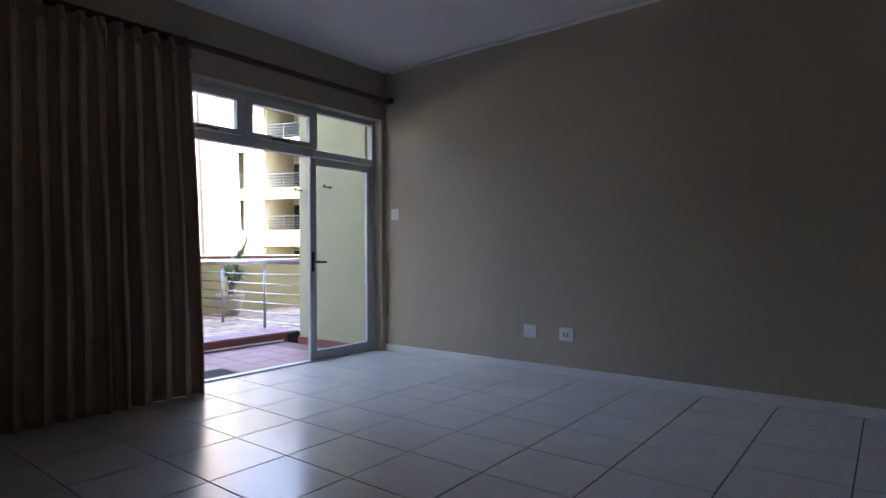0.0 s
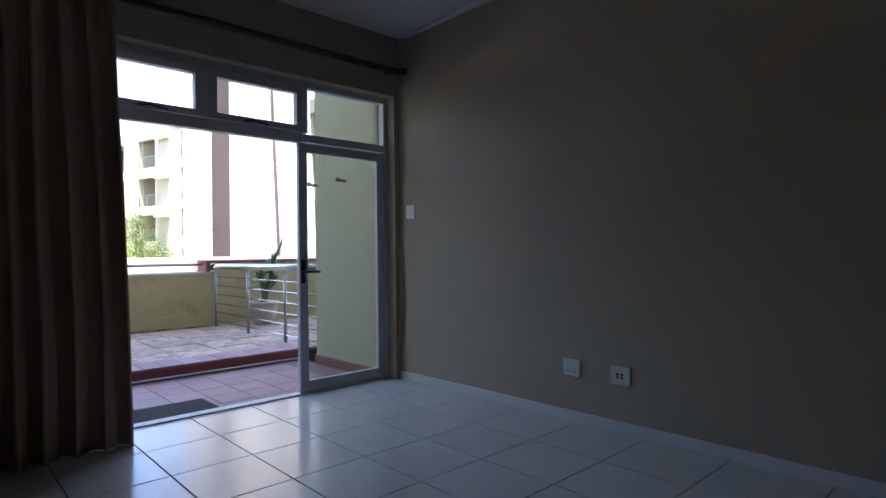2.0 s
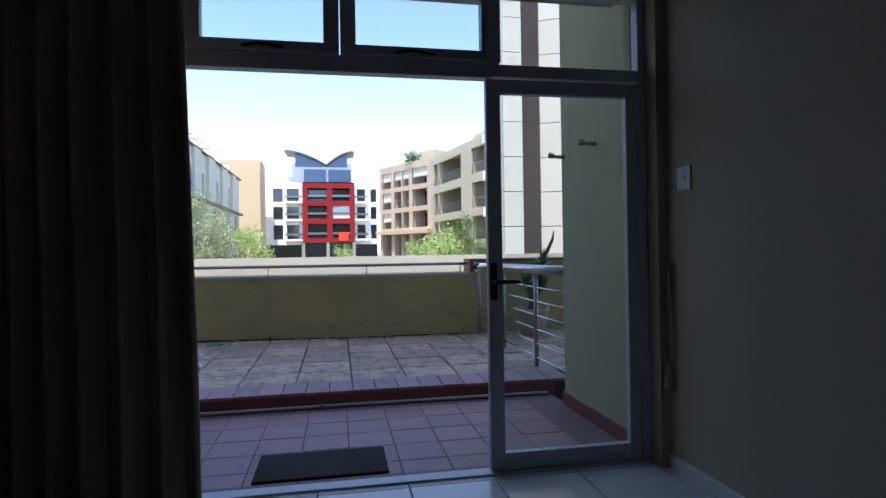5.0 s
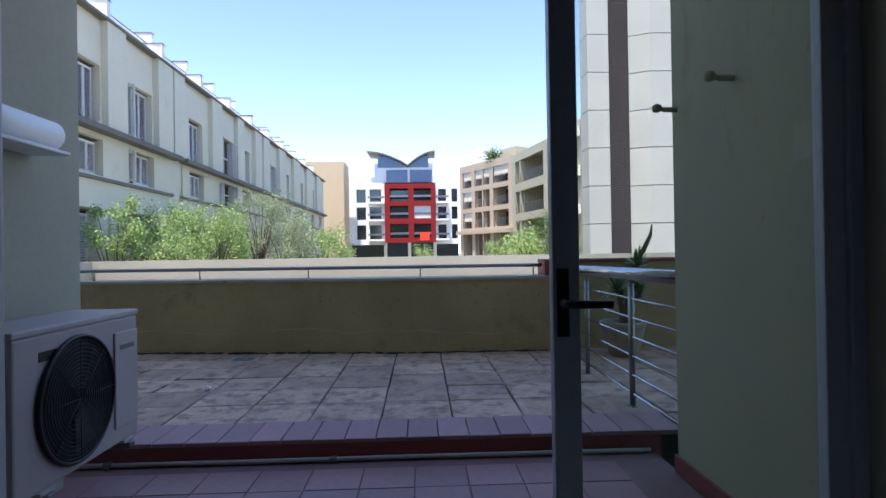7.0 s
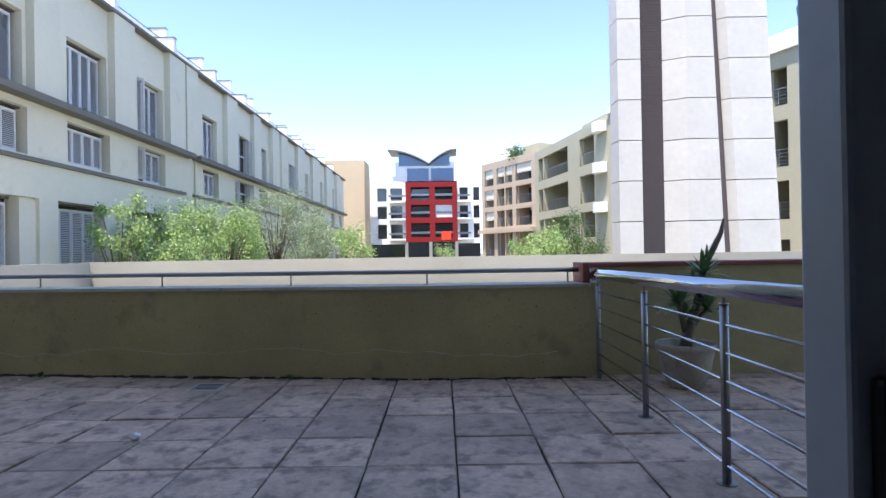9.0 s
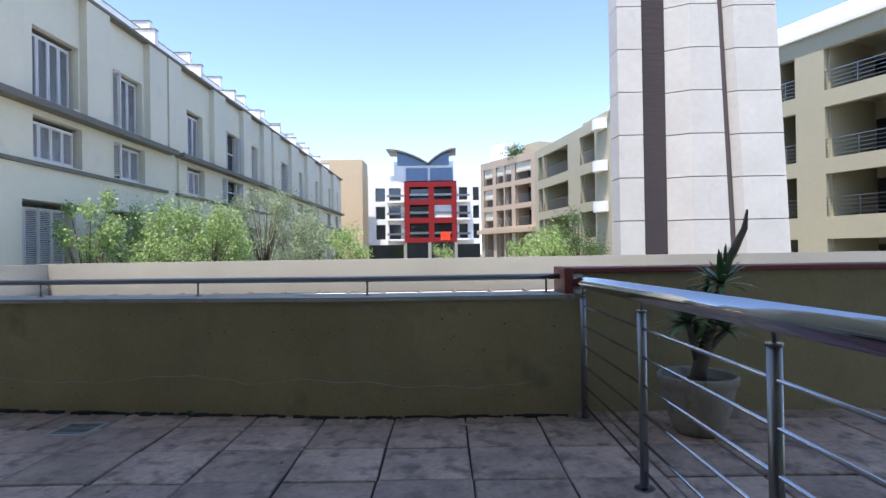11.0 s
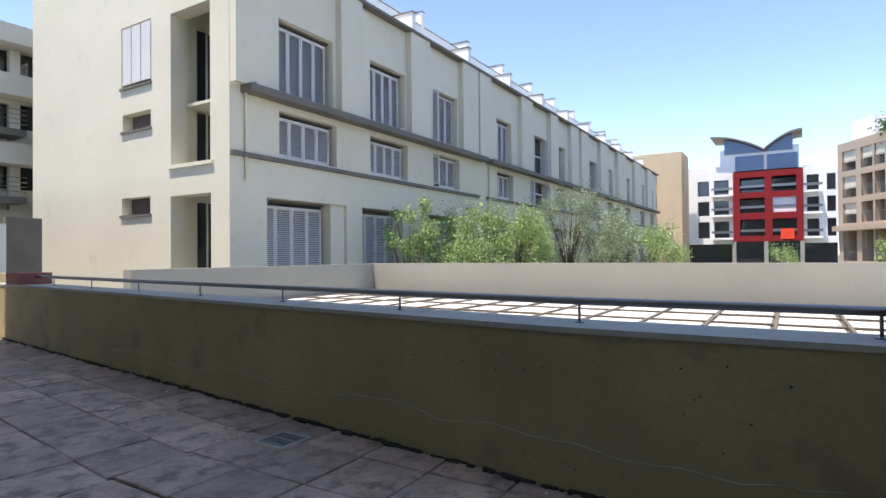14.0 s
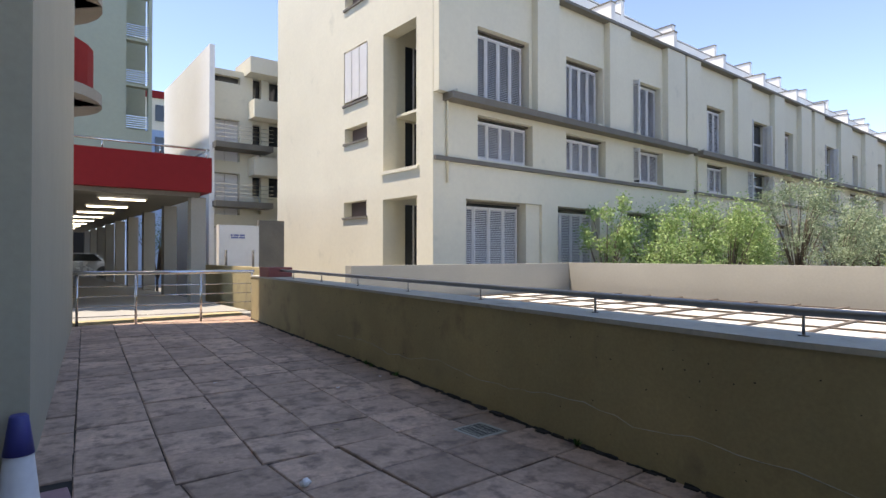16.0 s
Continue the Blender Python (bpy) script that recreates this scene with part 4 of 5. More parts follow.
for i, (a, b, n) in enumerate(UP):
    for z0, z1, aa, yy, lv in ((5.70, 7.62, a, FYL - 0.22, n), (4.07, 5.20, a - 0.15, FYL - 0.22, n), (0.32, 2.86, a - 0.5, FYL - 0.40, n)):
        wnd = part("window", boxm(aa + 0.02, b - 0.02, yy - 0.11, yy - 0.09, z0, z1), M_PANE, block)
        if yy < FYL - 0.3:
            shutter(wnd, a + 0.12, b + 0.38, z0, z1 - 0.09, yy, 4)
            part("reveal", boxm(a - 0.549, a + 0.04, FYL - 0.49, FYL - 0.10, 0.31, 2.925), M_CREAM, block)
        elif i in (2, 4, 6):
            shutter(wnd, aa + 0.05, (aa + b) / 2 + 0.25, z0, z1, yy, 2) if i == 2 else None
            open_leaf(wnd, b, z0, z1, FYL - 0.2, 0.45)
            if i != 2:
                open_leaf(wnd, aa + 0.04, z0, z1, FYL - 0.2, 0.45)
                part("glazing_bar", boxm((aa + b) / 2 - 0.04, (aa + b) / 2 + 0.04, yy - 0.08, yy - 0.02, z0, z1), M_SHUT, wnd)
                part("glazing_bar", boxm(aa + 0.04, b - 0.04, yy - 0.075, yy - 0.025, (z0 + z1) / 2, (z0 + z1) / 2 + 0.07), M_SHUT, wnd)
        else:
            shutter(wnd, aa + 0.11, b - 0.03, z0, z1 - 0.07, yy, lv)
        # Solid dark strip painting the shadow under the window head.
        part("head_shadow_gap", boxm(aa, b, yy - 0.05, yy + 0.03, z1 + 0.005, z1 + 0.05), M_COURSE_SHADE, wnd)
# end wall details
for z0, z1 in ((3.95, 5.35), (5.6, 7.6), (0.6, 2.9)):
    wnd = part("window", boxm(CXL - 1.35, CXL - 0.80, -9.752, -9.72, z0, z1), M_PANE, block)
    part("window_frame", boxm(CXL - 1.10, CXL - 1.05, -9.722, -9.70, z0, z1), M_SHUT, wnd)
bal_ = part("corner_loggia", boxm(CXL - 1.45, CXL - 0.46, -9.75, -7.9, 5.42, 5.50), M_CREAM, block)
for y0, y1, z0, z1 in ((-9.0, -8.15, 3.9, 5.4), (-9.0, -8.25, 5.52, 7.7), (-8.9, -8.15, 1.5, 2.9)):
    wnd = part("window", boxm(CXL - 1.42, CXL - 1.30, y0, y1, z0, z1), M_PANE, block)
    for k in range(int((z1 - z0) / 0.12)):
        part("louvre", boxm(CXL - 1.30, CXL - 1.27, y0 + 0.4, y1, z0 + k * 0.12, z0 + k * 0.12 + 0.07), M_SLAT, wnd)
for e in ends[2:]:
    wnd = part("window", boxm(CXL - 0.30, CXL - 0.28, e[1], e[0], e[2], e[3]), M_SLAT, block)
    part("sill", boxm(CXL - 0.3, CXL + 0.05, e[1] - 0.05, e[0] + 0.05, e[2] - 0.07, e[2] - 0.002), M_COURSE_SHADE, wnd)
for k in range(3):
    y = -11.95 + 0.47 * k
    part("shutter", boxm(CXL - 0.02, CXL + 0.03, y, y + 0.43, 6.22, 7.78), M_SHUT, block)
part("sill", boxm(CXL, CXL + 0.06, -9.75, -7.9, 3.70, 3.795), M_CREAM, block)
# roof fins and the set-back top storey
part("terrace_wall", boxm(CXL - Lw, CXL - 0.46, FYL - 2.75, FYL - 2.47, 8.99, 11.5), M_WHITEW, block)
part("wall_cap", boxm(CXL - Lw, CXL - 0.46, FYL - 2.78, FYL - 2.46, 11.5, 11.545), M_COURSE_SHADE, block)
for i in range(-1, 10):
    x = -22.62 - 4.083 * i
    for y0, y1, z1 in ((FYL - 2.45, FYL - 0.02, 10.1), (FYL - 4.4, FYL - 2.451, 12.15)):
        part("roof_fin", boxm(x - 0.22, x, y0, y1, 9.0, z1), M_WHITEW, block, "white terrace divider wall")
        part("fin_cap", boxm(x - 0.25, x + 0.03, y0, y1 + 0.02, z1, z1 + 0.045), M_COURSE_SHADE, block)
part("top_storey", boxm(CXL - Lw, CXL - 3.0, -16, FYL - 4.43, 8.78, 13.0), M_WHITEW, block)

# ---- distant buildings ----
def balcony_front(parent, m, u0, u1, z, depth=1.2):
    """A rail across a balcony opening at floor level z."""
    for k in range(5):
        part("rail_bar", boxm(u0, u1, 0.02, 0.05, z + 0.15 + 0.2 * k, z + (0.19 if k == 4 else 0.17) + 0.2 * k, m=m), M_STEELD, parent)
    n = max(2, int((u1 - u0) / 1.3))
    for k in range(n + 1):
        u = u0 + (u1 - u0) * k / n
        part("rail_post", boxm(u - 0.02, u + 0.02, 0.051, 0.08, z, z + 1.0, m=m), M_STEELD, parent)


def balcony_block(name, label, p, q, z0, z1, depth, holes, material, back=3.0, rails=True, blinds=()):
    """A building whose front from p to q is pierced by open balconies."""
    d = Vector((q[0] - p[0], q[1] - p[1], 0))
    W = d.length
    m = wall_matrix(p, q)
    ob = empty(name, label, "apartment building", ((p[0] + q[0]) / 2, (p[1] + q[1]) / 2, z0))
    bm = bmesh.new()
    pierced(bm, W, z0, z1, depth, holes, m)
    bmesh.ops.recalc_face_normals(bm, faces=bm.faces)
    part("wall", bm, material, ob)
    part("rear_wall", boxm(0, W, back, back + 6.0, z0, z1 - 0.1, m=m), material, ob)
    part("roof", boxm(0.05, W - 0.05, depth - 0.1, back + 6.0, z1 - 0.3, z1 - 0.05, m=m), material, ob)
    for z in sorted({h[2] for h in holes}):
        part("floor_slab", boxm(0.05, W - 0.05, depth, back, z - 0.25, z - 0.02, m=m), material, ob)
    for u in sorted({h[0] for h in holes} | {h[1] for h in holes}):
        part("side_wall", boxm(max(u - 0.1, 0.05), min(u + 0.1, W - 0.05), depth, back, z0, z1 - 0.3, m=m), material, ob)
    for k, h in enumerate(holes):
        g = part("glass_door", boxm(h[0] + 0.15, h[1] - 0.15, back - 0.08, back - 0.01, h[2] + 0.02, min(h[2] + 2.3, h[3] - 0.1), m=m), M_PANE, ob)
        part("door_frame", boxm((h[0] + h[1]) / 2 - 0.05, (h[0] + h[1]) / 2 + 0.05, back - 0.13, back - 0.085, h[2] + 0.02, min(h[2] + 2.3, h[3] - 0.1), m=m), M_SHUT, g)
        if rails:
            balcony_front(ob, m, h[0], h[1], h[2])
        if k in blinds:
            part("blind", boxm(h[0] + 0.1, h[1] - 0.1, 0.15, 0.22, h[2] + 0.9, h[3] - 0.02, m=m), M_BLINDW, ob)
    return ob, m, W


# olive building on the right, near wing; u runs from the far end towards the camera
h = []
for z0, z1 in ((9.25, 11.4), (5.75, 8.4), (2.75, 4.95), (-1.0, 1.6)):
    h += [(1.2, 5.0, z0, z1), (6.2, 9.4, z0, z1), (10.6, 12.6, z0, z1), (14.3, 15.45, z0, z1), (17.0, 21.8, z0, z1)]
near, mN, WN = balcony_block("olive_apartments", "olive-beige apartment building with deep open balconies and rails", (-49, 16.8), (-28, 25.9), -1.5, 12.3, 0.35, h, M_RB, back=4.2)
part("roof_edge", boxm(0, WN, -0.2, 0.4, 12.3, 12.55, m=mN), M_WHITEW, near)
part("roof_plant_room", boxm(3, WN, 2.0, 5.0, 12.3, 14.2, m=mN), M_WHITEW, near)
h = []
for z0, z1 in ((8.8, 11.3), (5.4, 7.9), (2.3, 4.6), (-1.0, 1.5)):
    h += [(1.0, 2.4, z0, z1), (2.6, 9.1, z0, z1), (11.8, 14.8, z0, z1)]
mid, mM, WM = balcony_block("olive_apartments", "olive-beige apartment building with wide open balconies", (-66, 13.4), (-49, 16.8), -1.5, 12.2, 0.4, h, M_RB)
for z in (11.3, 7.9, 4.6):
    cb = bmesh.new()
    prism(cb, [(16.3 + 0.9 * math.cos(a), -0.05 - 0.8 * math.sin(a)) for a in [math.pi - k * math.pi / 10 for k in range(11)]][::-1], z - 0.3, z + 0.55)
    for v in cb.verts:
        v.co = mM @ v.co
    bmesh.ops.recalc_face_normals(cb, faces=cb.faces)
    part("curved_balcony", cb, M_WHITEW, mid, "white rounded balcony front")
part("roof_plant_room", boxm(6, 16.5, 3.0, 6.0, 12.2, 14.0, m=mM), M_RB, mid)
part("roof_canopy", boxm(15.6, 17.2, 1.0, 3.5, 13.2, 13.35, m=mM), M_WHITEW, mid)
h = []
for z0, z1 in ((9.5, 11.5), (6.8, 8.9), (4.2, 6.2), (0.4, 3.4)):
    h += [(0.7, 2.7, z0, z1), (3.4, 5.0, z0, z1), (5.2, 6.6, z0, z1), (7.3, 10.3, z0, z1)]
tan, mT, WT = balcony_block("tan_apartments", "tan apartment building with a square grid of balconies and blinds", (-75.5, 7.8), (-66, 13.4), -1.5, 12.4, 0.4, h, M_RB2, back=2.0, blinds=(0, 1, 2, 3, 4, 8))
part("ledge", boxm(-0.3, WT, -0.5, 0.4, 3.45, 3.95, m=mT), M_RB2, tan)
part("roof_box", boxm(0.8, 4.0, 1.0, 3.0, 12.4, 14.6, m=mT), M_WHITEW, tan)
part("roof_box", boxm(7.5, 10.5, 1.0, 3.0, 12.4, 13.6, m=mT), M_RB, tan)


def leaf_cloud(bm, centre, radii, n, size, rnd):
    for i in range(n):
        p = Vector((rnd.gauss(0, 0.48), rnd.gauss(0, 0.48), rnd.gauss(0, 0.55)))
        c = Vector(centre) + Vector((p.x * radii[0], p.y * radii[1], p.z * radii[2]))
        d = Vector((rnd.gauss(0, 1), rnd.gauss(0, 1), rnd.gauss(-0.3, 0.8))).normalized()
        s = d.orthogonal().normalized()
        s = (Matrix.Rotation(rnd.uniform(0, 6.3), 3, d) @ s)
        l = size * rnd.uniform(0.6, 1.4)
        v = [bm.verts.new(q) for q in (c, c + d * l * 0.5 + s * l * 0.28, c + d * l, c + d * l * 0.5 - s * l * 0.28)]
        bm.faces.new(v)


def tree(name, label, x, y, z0, height, spread, leaf, seed, n=2600, clumps=16, size=0.16, open_=1.0):
    rnd = random.Random(seed)
    ob = empty(name, label, "tree", (x, y, z0), group="courtyard trees")
    trunk = bmesh.new()
    crown = bmesh.new()
    tips = []
    k0 = height * 0.32
    tube(trunk, [(x, y, z0), (x + rnd.uniform(-0.1, 0.1), y, z0 + k0 * 0.5), (x + rnd.uniform(-0.15, 0.15), y + 0.05, z0 + k0)], [0.09, 0.075, 0.06], 8)
    for i in range(clumps):
        a = rnd.uniform(0, 2 * math.pi)
        r = spread * math.sqrt(rnd.uniform(0.02, 1))
        zt = z0 + height * rnd.uniform(0.5, 0.97) - r * 0.35 * height / spread * 0.25
        t = Vector((x + r * math.cos(a), y + r * 0.75 * math.sin(a), zt))
        b0 = Vector((x, y, z0 + k0 * rnd.uniform(0.6, 1.0)))
        midp = b0.lerp(t, 0.5) + Vector((0, 0, 0.12 * height * rnd.uniform(0, 1)))
        tube(trunk, [b0, midp, t], [0.04, 0.024, 0.008], 5)
        tips.append(t)
    per = n // clumps
    for t in tips:
        q = spread * rnd.uniform(0.22, 0.42)
        leaf_cloud(crown, t, (q, q * 0.8, q * rnd.uniform(0.7, 1.2)), per, size, rnd)
    part("trunk", trunk, M_BARK, ob)
    part("crown", crown, leaf, ob)
    return ob


part("roof_shrub", (lambda b: (leaf_cloud(b, tuple(mT @ Vector((6.2, 1.0, 12.9))), (1.8, 1.0, 0.9), 700, 0.3, random.Random(3)), b)[1])(bmesh.new()), M_LEAFD, tan, "green shrub on the roof")

# concrete tower
tower = empty("concrete_tower", "tall pale concrete lift tower with dark louvre strips", "tower", (-32.5, 16.3, -1.5))
TX = -32.0
TH = 19.0
part("core", prism(bmesh.new(), [(TX - 0.35, 13.31), (TX - 0.35, 18.6), (TX - 1.2, 18.6), (TX - 1.2, 13.31)][::-1], -1.5, TH), M_SLAT, tower)
plans = (
    [(TX - 1.2, 12.05), (TX, 12.12), (TX, 13.30), (TX - 1.2, 13.30)],
    [(TX - 0.32, 14.52), (TX + 0.22, 15.55), (TX + 0.22, 17.32), (TX - 0.4, 17.32), (TX - 0.4, 14.52)],
    [(TX - 0.3, 17.85), (TX, 18.2), (TX, 20.3), (TX - 1.2, 20.3), (TX - 1.2, 17.85)],
)
for j, pl in enumerate(plans):
    ca = sum((Vector((*p, 0)) for p in pl), Vector()) / len(pl)
    for i in range(10):
        za, zb = -1.5 + 2.05 * i, -1.5 + 2.05 * (i + 1) - 0.045

        def lean(p, z):
            s = (z - 1.2) / 13.1
            return (p[0], p[1] - (0.55 * s if j == 2 else (0.5 * s if p[1] > 17 else 0.0)))
        part("panel", prism(bmesh.new(), [lean(p, za) for p in pl], za, zb, [lean(p, zb) for p in pl]), M_TOWER, tower)
lv = bmesh.new()
for i in range(170):
    z = -1.4 + i * 0.115
    box(lv, TX - 0.35, TX - 0.30, 13.31, 14.5, z, z + 0.07)
part("louvres", lv, M_SLAT, tower, "dark brown louvre strip")

# sand building, white and red building at the end of the court
RX = -95.0
sand = empty("sand_apartments", "sand-coloured apartment building with small balconies", "apartment building", (-85, -13, -1.5))
bm = bmesh.new()
pierced(bm, 7.5, -1.5, 15.4, 0.4, [(1.2, 4.2, z, z + 1.9) for z in (10.7, 7.6, 4.5, 1.4)], wall_matrix((-88, -17.0), (-88, -9.5)))
bmesh.ops.recalc_face_normals(bm, faces=bm.faces)
for v in bm.verts:
    v.co.x = -88 - (v.co.x + 88)
part("wall", bm, M_TAN, sand)
part("side_wall", boxm(-93, -88.4, -17, -9.5, -1.5, 15.4), M_TAN, sand)
for z in (10.7, 7.6, 4.5, 1.4):
    part("balcony_rail", boxm(-88.0, -87.9, -15.8, -12.8, z + 0.5, z + 0.9), M_STEELD, sand)

rb = empty("red_white_apartments", "white apartment building with red balcony grid and winged roof", "apartment building", (RX, 0, -1.5))


def front(name, y0, y1, z0, z1, x, holes, material, parent, depth=0.6):
    bm = bmesh.new()
    m = Matrix(((0, -1, 0, x), (1, 0, 0, y0), (0, 0, 1, 0), (0, 0, 0, 1)))
    pierced(bm, y1 - y0, z0, z1, depth, [(a - y0, b - y0, c, d) for a, b, c, d in holes], m)
    bmesh.ops.recalc_face_normals(bm, faces=bm.faces)
    return part(name, bm, material, parent)


rows = ((3.5, 5.9), (6.8, 8.9), (9.7, 11.9))
hl = [(y0, y1, z, z1) for z, z1 in rows for y0, y1 in ((-8.6, -7.0), (-6.4, -4.4))]
front("white_wing", -11.5, -3.8, 2.6, 13.9, RX, hl, M_WHITEW, rb)
front("white_wing", 4.8, 8.8, 2.6, 13.2, RX, [(y0, y1, z, z1) for z, z1 in rows for y0, y1 in ((5.2, 6.6), (7.5, 8.5))], M_WHITEW, rb)
front("red_grid", -3.75, 4.75, 2.9, 12.7, RX + 1.0, [(y0, y1, z, z1) for z, z1 in ((3.7, 6.0), (6.9, 9.0), (9.8, 11.9)) for y0, y1 in ((-2.9, 0.2), (1.1, 4.0))], M_REDB, rb, 1.0)
part("glass_wall", boxm(RX - 0.8, RX - 0.65, -11, 8.6, -1.5, 13.0), M_PANE, rb, "dark glazing behind the balconies")
part("body", boxm(RX - 9, RX - 0.9, -11.4, 8.7, -1.5, 13.1), M_WHITEW, rb)
part("ground_glazing", boxm(RX + 0.2, RX + 0.4, -3.6, 4.6, -1.5, 2.88), M_PANE, rb)
for y in (-3.7, 0.3, 4.6):
    part("column", boxm(RX + 0.4, RX + 1.0, y - 0.25, y + 0.25, -1.5, 2.9), M_GREYW, rb)
for z in (3.5, 6.8, 9.7):
    part("balcony_slab", boxm(RX, RX + 1.2, -6.6, -3.8, z - 0.3, z), M_WHITEW, rb)
    part("balcony_slab", boxm(RX, RX + 1.2, 4.8, 7.0, z - 0.3, z), M_WHITEW, rb)
    part("balcony_rail", boxm(RX + 1.1, RX + 1.15, -6.6, -3.8, z + 0.6, z + 0.95), M_STEELD, rb)
    part("balcony_rail", boxm(RX + 1.1, RX + 1.15, 4.8, 7.0, z + 0.6, z + 0.95), M_STEELD, rb)
    for y0, y1 in ((-2.9, 0.2), (1.1, 4.0)):
        part("balcony_rail", boxm(RX + 0.9, RX + 0.95, y0, y1, z + 0.75, z + 1.1), M_STEELD, rb)
part("blind", boxm(RX + 0.5, RX + 0.6, 1.15, 3.95, 6.9, 9.0), M_WHITE_PL, rb, "white lowered blind")
part("hanging_cloth", boxm(RX + 1.02, RX + 1.08, 2.1, 3.7, 3.2, 4.6), M_ORANGE, rb, "orange-red cloth over the rail")
part("penthouse", boxm(RX - 4, RX - 0.02, -5.5, 4.4, 13.0, 16.2), M_WHITEW, rb)
for y0, y1 in ((-3.5, 0.1), (0.5, 4.2)):
    part("penthouse_glass", boxm(RX + 0.02, RX + 0.1, y0, y1, 13.0, 15.1), M_BLUEP, rb)
for sgn in (-1, 1):
    wg = bmesh.new()
    gl = bmesh.new()
    prev = None
    yc = 0.2
    span = 6.8 if sgn < 0 else 4.6
    ring = []
    for i in range(13):
        s = i / 12
        y = yc + sgn * span * s
        z = 15.6 + 2.3 * math.sin(s * math.pi / 2) ** 0.9
        ring.append((y, z))
    rr = []
    for y, z in ring:
        rr.append([wg.verts.new(p) for p in ((RX + 1.2, y, z), (RX + 1.2, y, z + 0.22), (RX - 5, y, z + 0.22), (RX - 5, y, z))])
    for a, b in zip(rr, rr[1:]):
        for q in range(4):
            wg.faces.new((a[q], a[(q + 1) % 4], b[(q + 1) % 4], b[q]))
    wg.faces.new(rr[0])
    wg.faces.new(rr[-1])
    bmesh.ops.recalc_face_normals(wg, faces=wg.faces)
    part("wing_roof", wg, M_COURSE_SHADE, rb, "curved grey-green wing roof")
    lo = [gl.verts.new((RX + 0.12, y, 15.5)) for y, z in ring[:10]]
    hi = [gl.verts.new((RX + 0.12, y, z - 0.02)) for y, z in ring[:10]]
    for i in range(9):
        gl.faces.new((lo[i], lo[i + 1], hi[i + 1], hi[i]))
    part("wing_glass", gl, M_BLUEP, rb, "blue glazing under the wing roof")

# ---- red canopy and buildings at the terrace end ----
can = empty("covered_walkway", "red fascia covered car park walkway on square columns", "canopy", (-8.8, -20, 0))
part("fascia", boxm(-10.47, -6.0, -11.75, -11.5, 2.98, 3.92), M_REDB, can, "deep red painted fascia")
part("fascia_side", boxm(-10.47, -10.25, -42, -11.76, 2.98, 3.92), M_REDB, can)
# Soffit in a darker grey that stands in for the walkway's shade.
part("soffit", boxm(-10.24, -5.9, -42, -11.76, 2.86, 3.1), M_COURSE_SHADE, can)
for i in range(9):
    y = -11.9 - i * 3.4
    part("column", boxm(-10.42, -10.04, y - 0.38, y, -1.5, 2.86), M_GREYW, can)
    part("column", boxm(-6.9, -6.5, y - 0.38, y, -1.5, 2.86), M_GREYW, can)
# Black end wall paints the dark depth of the walkway.
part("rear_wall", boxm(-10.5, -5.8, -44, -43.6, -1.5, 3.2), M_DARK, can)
# Same dark grey on the side wall, painting shade into the walkway.
part("side_wall", boxm(-6.0, -5.8, -43, -11.8, -1.5, 3.1), M_COURSE_SHADE, can)
part("roof_rail", tubem([(-6.0, -11.6, 4.14), (-10.4, -11.6, 4.14), (-10.4, -30, 4.14)], 0.03, 10), M_STEEL, can)
for x in (-6.6, -7.9, -9.2, -10.35):
    part("rail_post", tubem([(x, -11.6, 3.91), (x, -11.6, 4.14)], 0.015, 8), M_STEEL, can)
for i in range(8):
    y = -13.0 - i * 3.0
    lamp = empty("tube_light", "glowing fluorescent tube under the walkway ceiling", "ceiling light", (-8.5, y, 2.84), group="walkway tube lights")
    part("housing", boxm(-9.15, -7.95, y - 0.06, y + 0.06, 2.815, 2.859), M_WHITE_PL, lamp)
    part("tube", tubem([(-9.1, y, 2.795), (-8.0, y, 2.795)], 0.022, 8), M_TUBE, lamp)
thing("paving_beyond", boxm(-10.9, -5.8, -44, -7.91, -0.3, 0.0), M_GREYW, "concrete paving beyond the terrace railing", "pavement", kind="structure")
thing("wall_beyond", boxm(-11.15, -10.9, -14.5, -8.0, -1.5, 0.98), M_OLIVE, "low olive plastered wall beyond the terrace", "wall", kind="structure")


def car(x, y, z):
    ob = empty("parked_car", "silver saloon car parked under the walkway", "car", (x, y, z))
    b = bmesh.new()
    prof = [(-2.1, 0.35), (-2.1, 0.75), (-1.5, 0.9), (-0.9, 1.38), (0.6, 1.40), (1.3, 0.95), (2.0, 0.82), (2.15, 0.4)]
    lo = [b.verts.new((x + p[0], y - 0.8, z + p[1])) for p in prof]
    hi = [b.verts.new((x + p[0], y + 0.8, z + p[1])) for p in prof]
    b.faces.new(lo)
    b.faces.new(hi[::-1])
    for i in range(len(prof)):
        b.faces.new((lo[i], hi[i], hi[(i + 1) % 8], lo[(i + 1) % 8]))
    bmesh.ops.recalc_face_normals(b, faces=b.faces)
    part("body", b, M_CAR, ob)
    w = bmesh.new()
    vs = [w.verts.new((x + p[0], y + 0.81, z + p[1])) for p in ((-1.3, 0.92), (1.1, 0.95), (0.55, 1.33), (-0.85, 1.32))]
    w.faces.new(vs)
    part("side_window", w, M_PANE, ob)
    for dx in (-1.3, 1.35):
        part("wheel", tubem([(x + dx, y + 0.65, z + 0.32), (x + dx, y + 0.82, z + 0.32)], 0.32, 20), M_BLACK, ob)


car(-9.0, -33.0, 0.02)
car(-8.2, -37.5, 0.02)

gb = empty("green_apartments", "grey-green apartment building with stacked recessed balconies", "apartment building", (-9, -24, -1.5))
bm = bmesh.new()
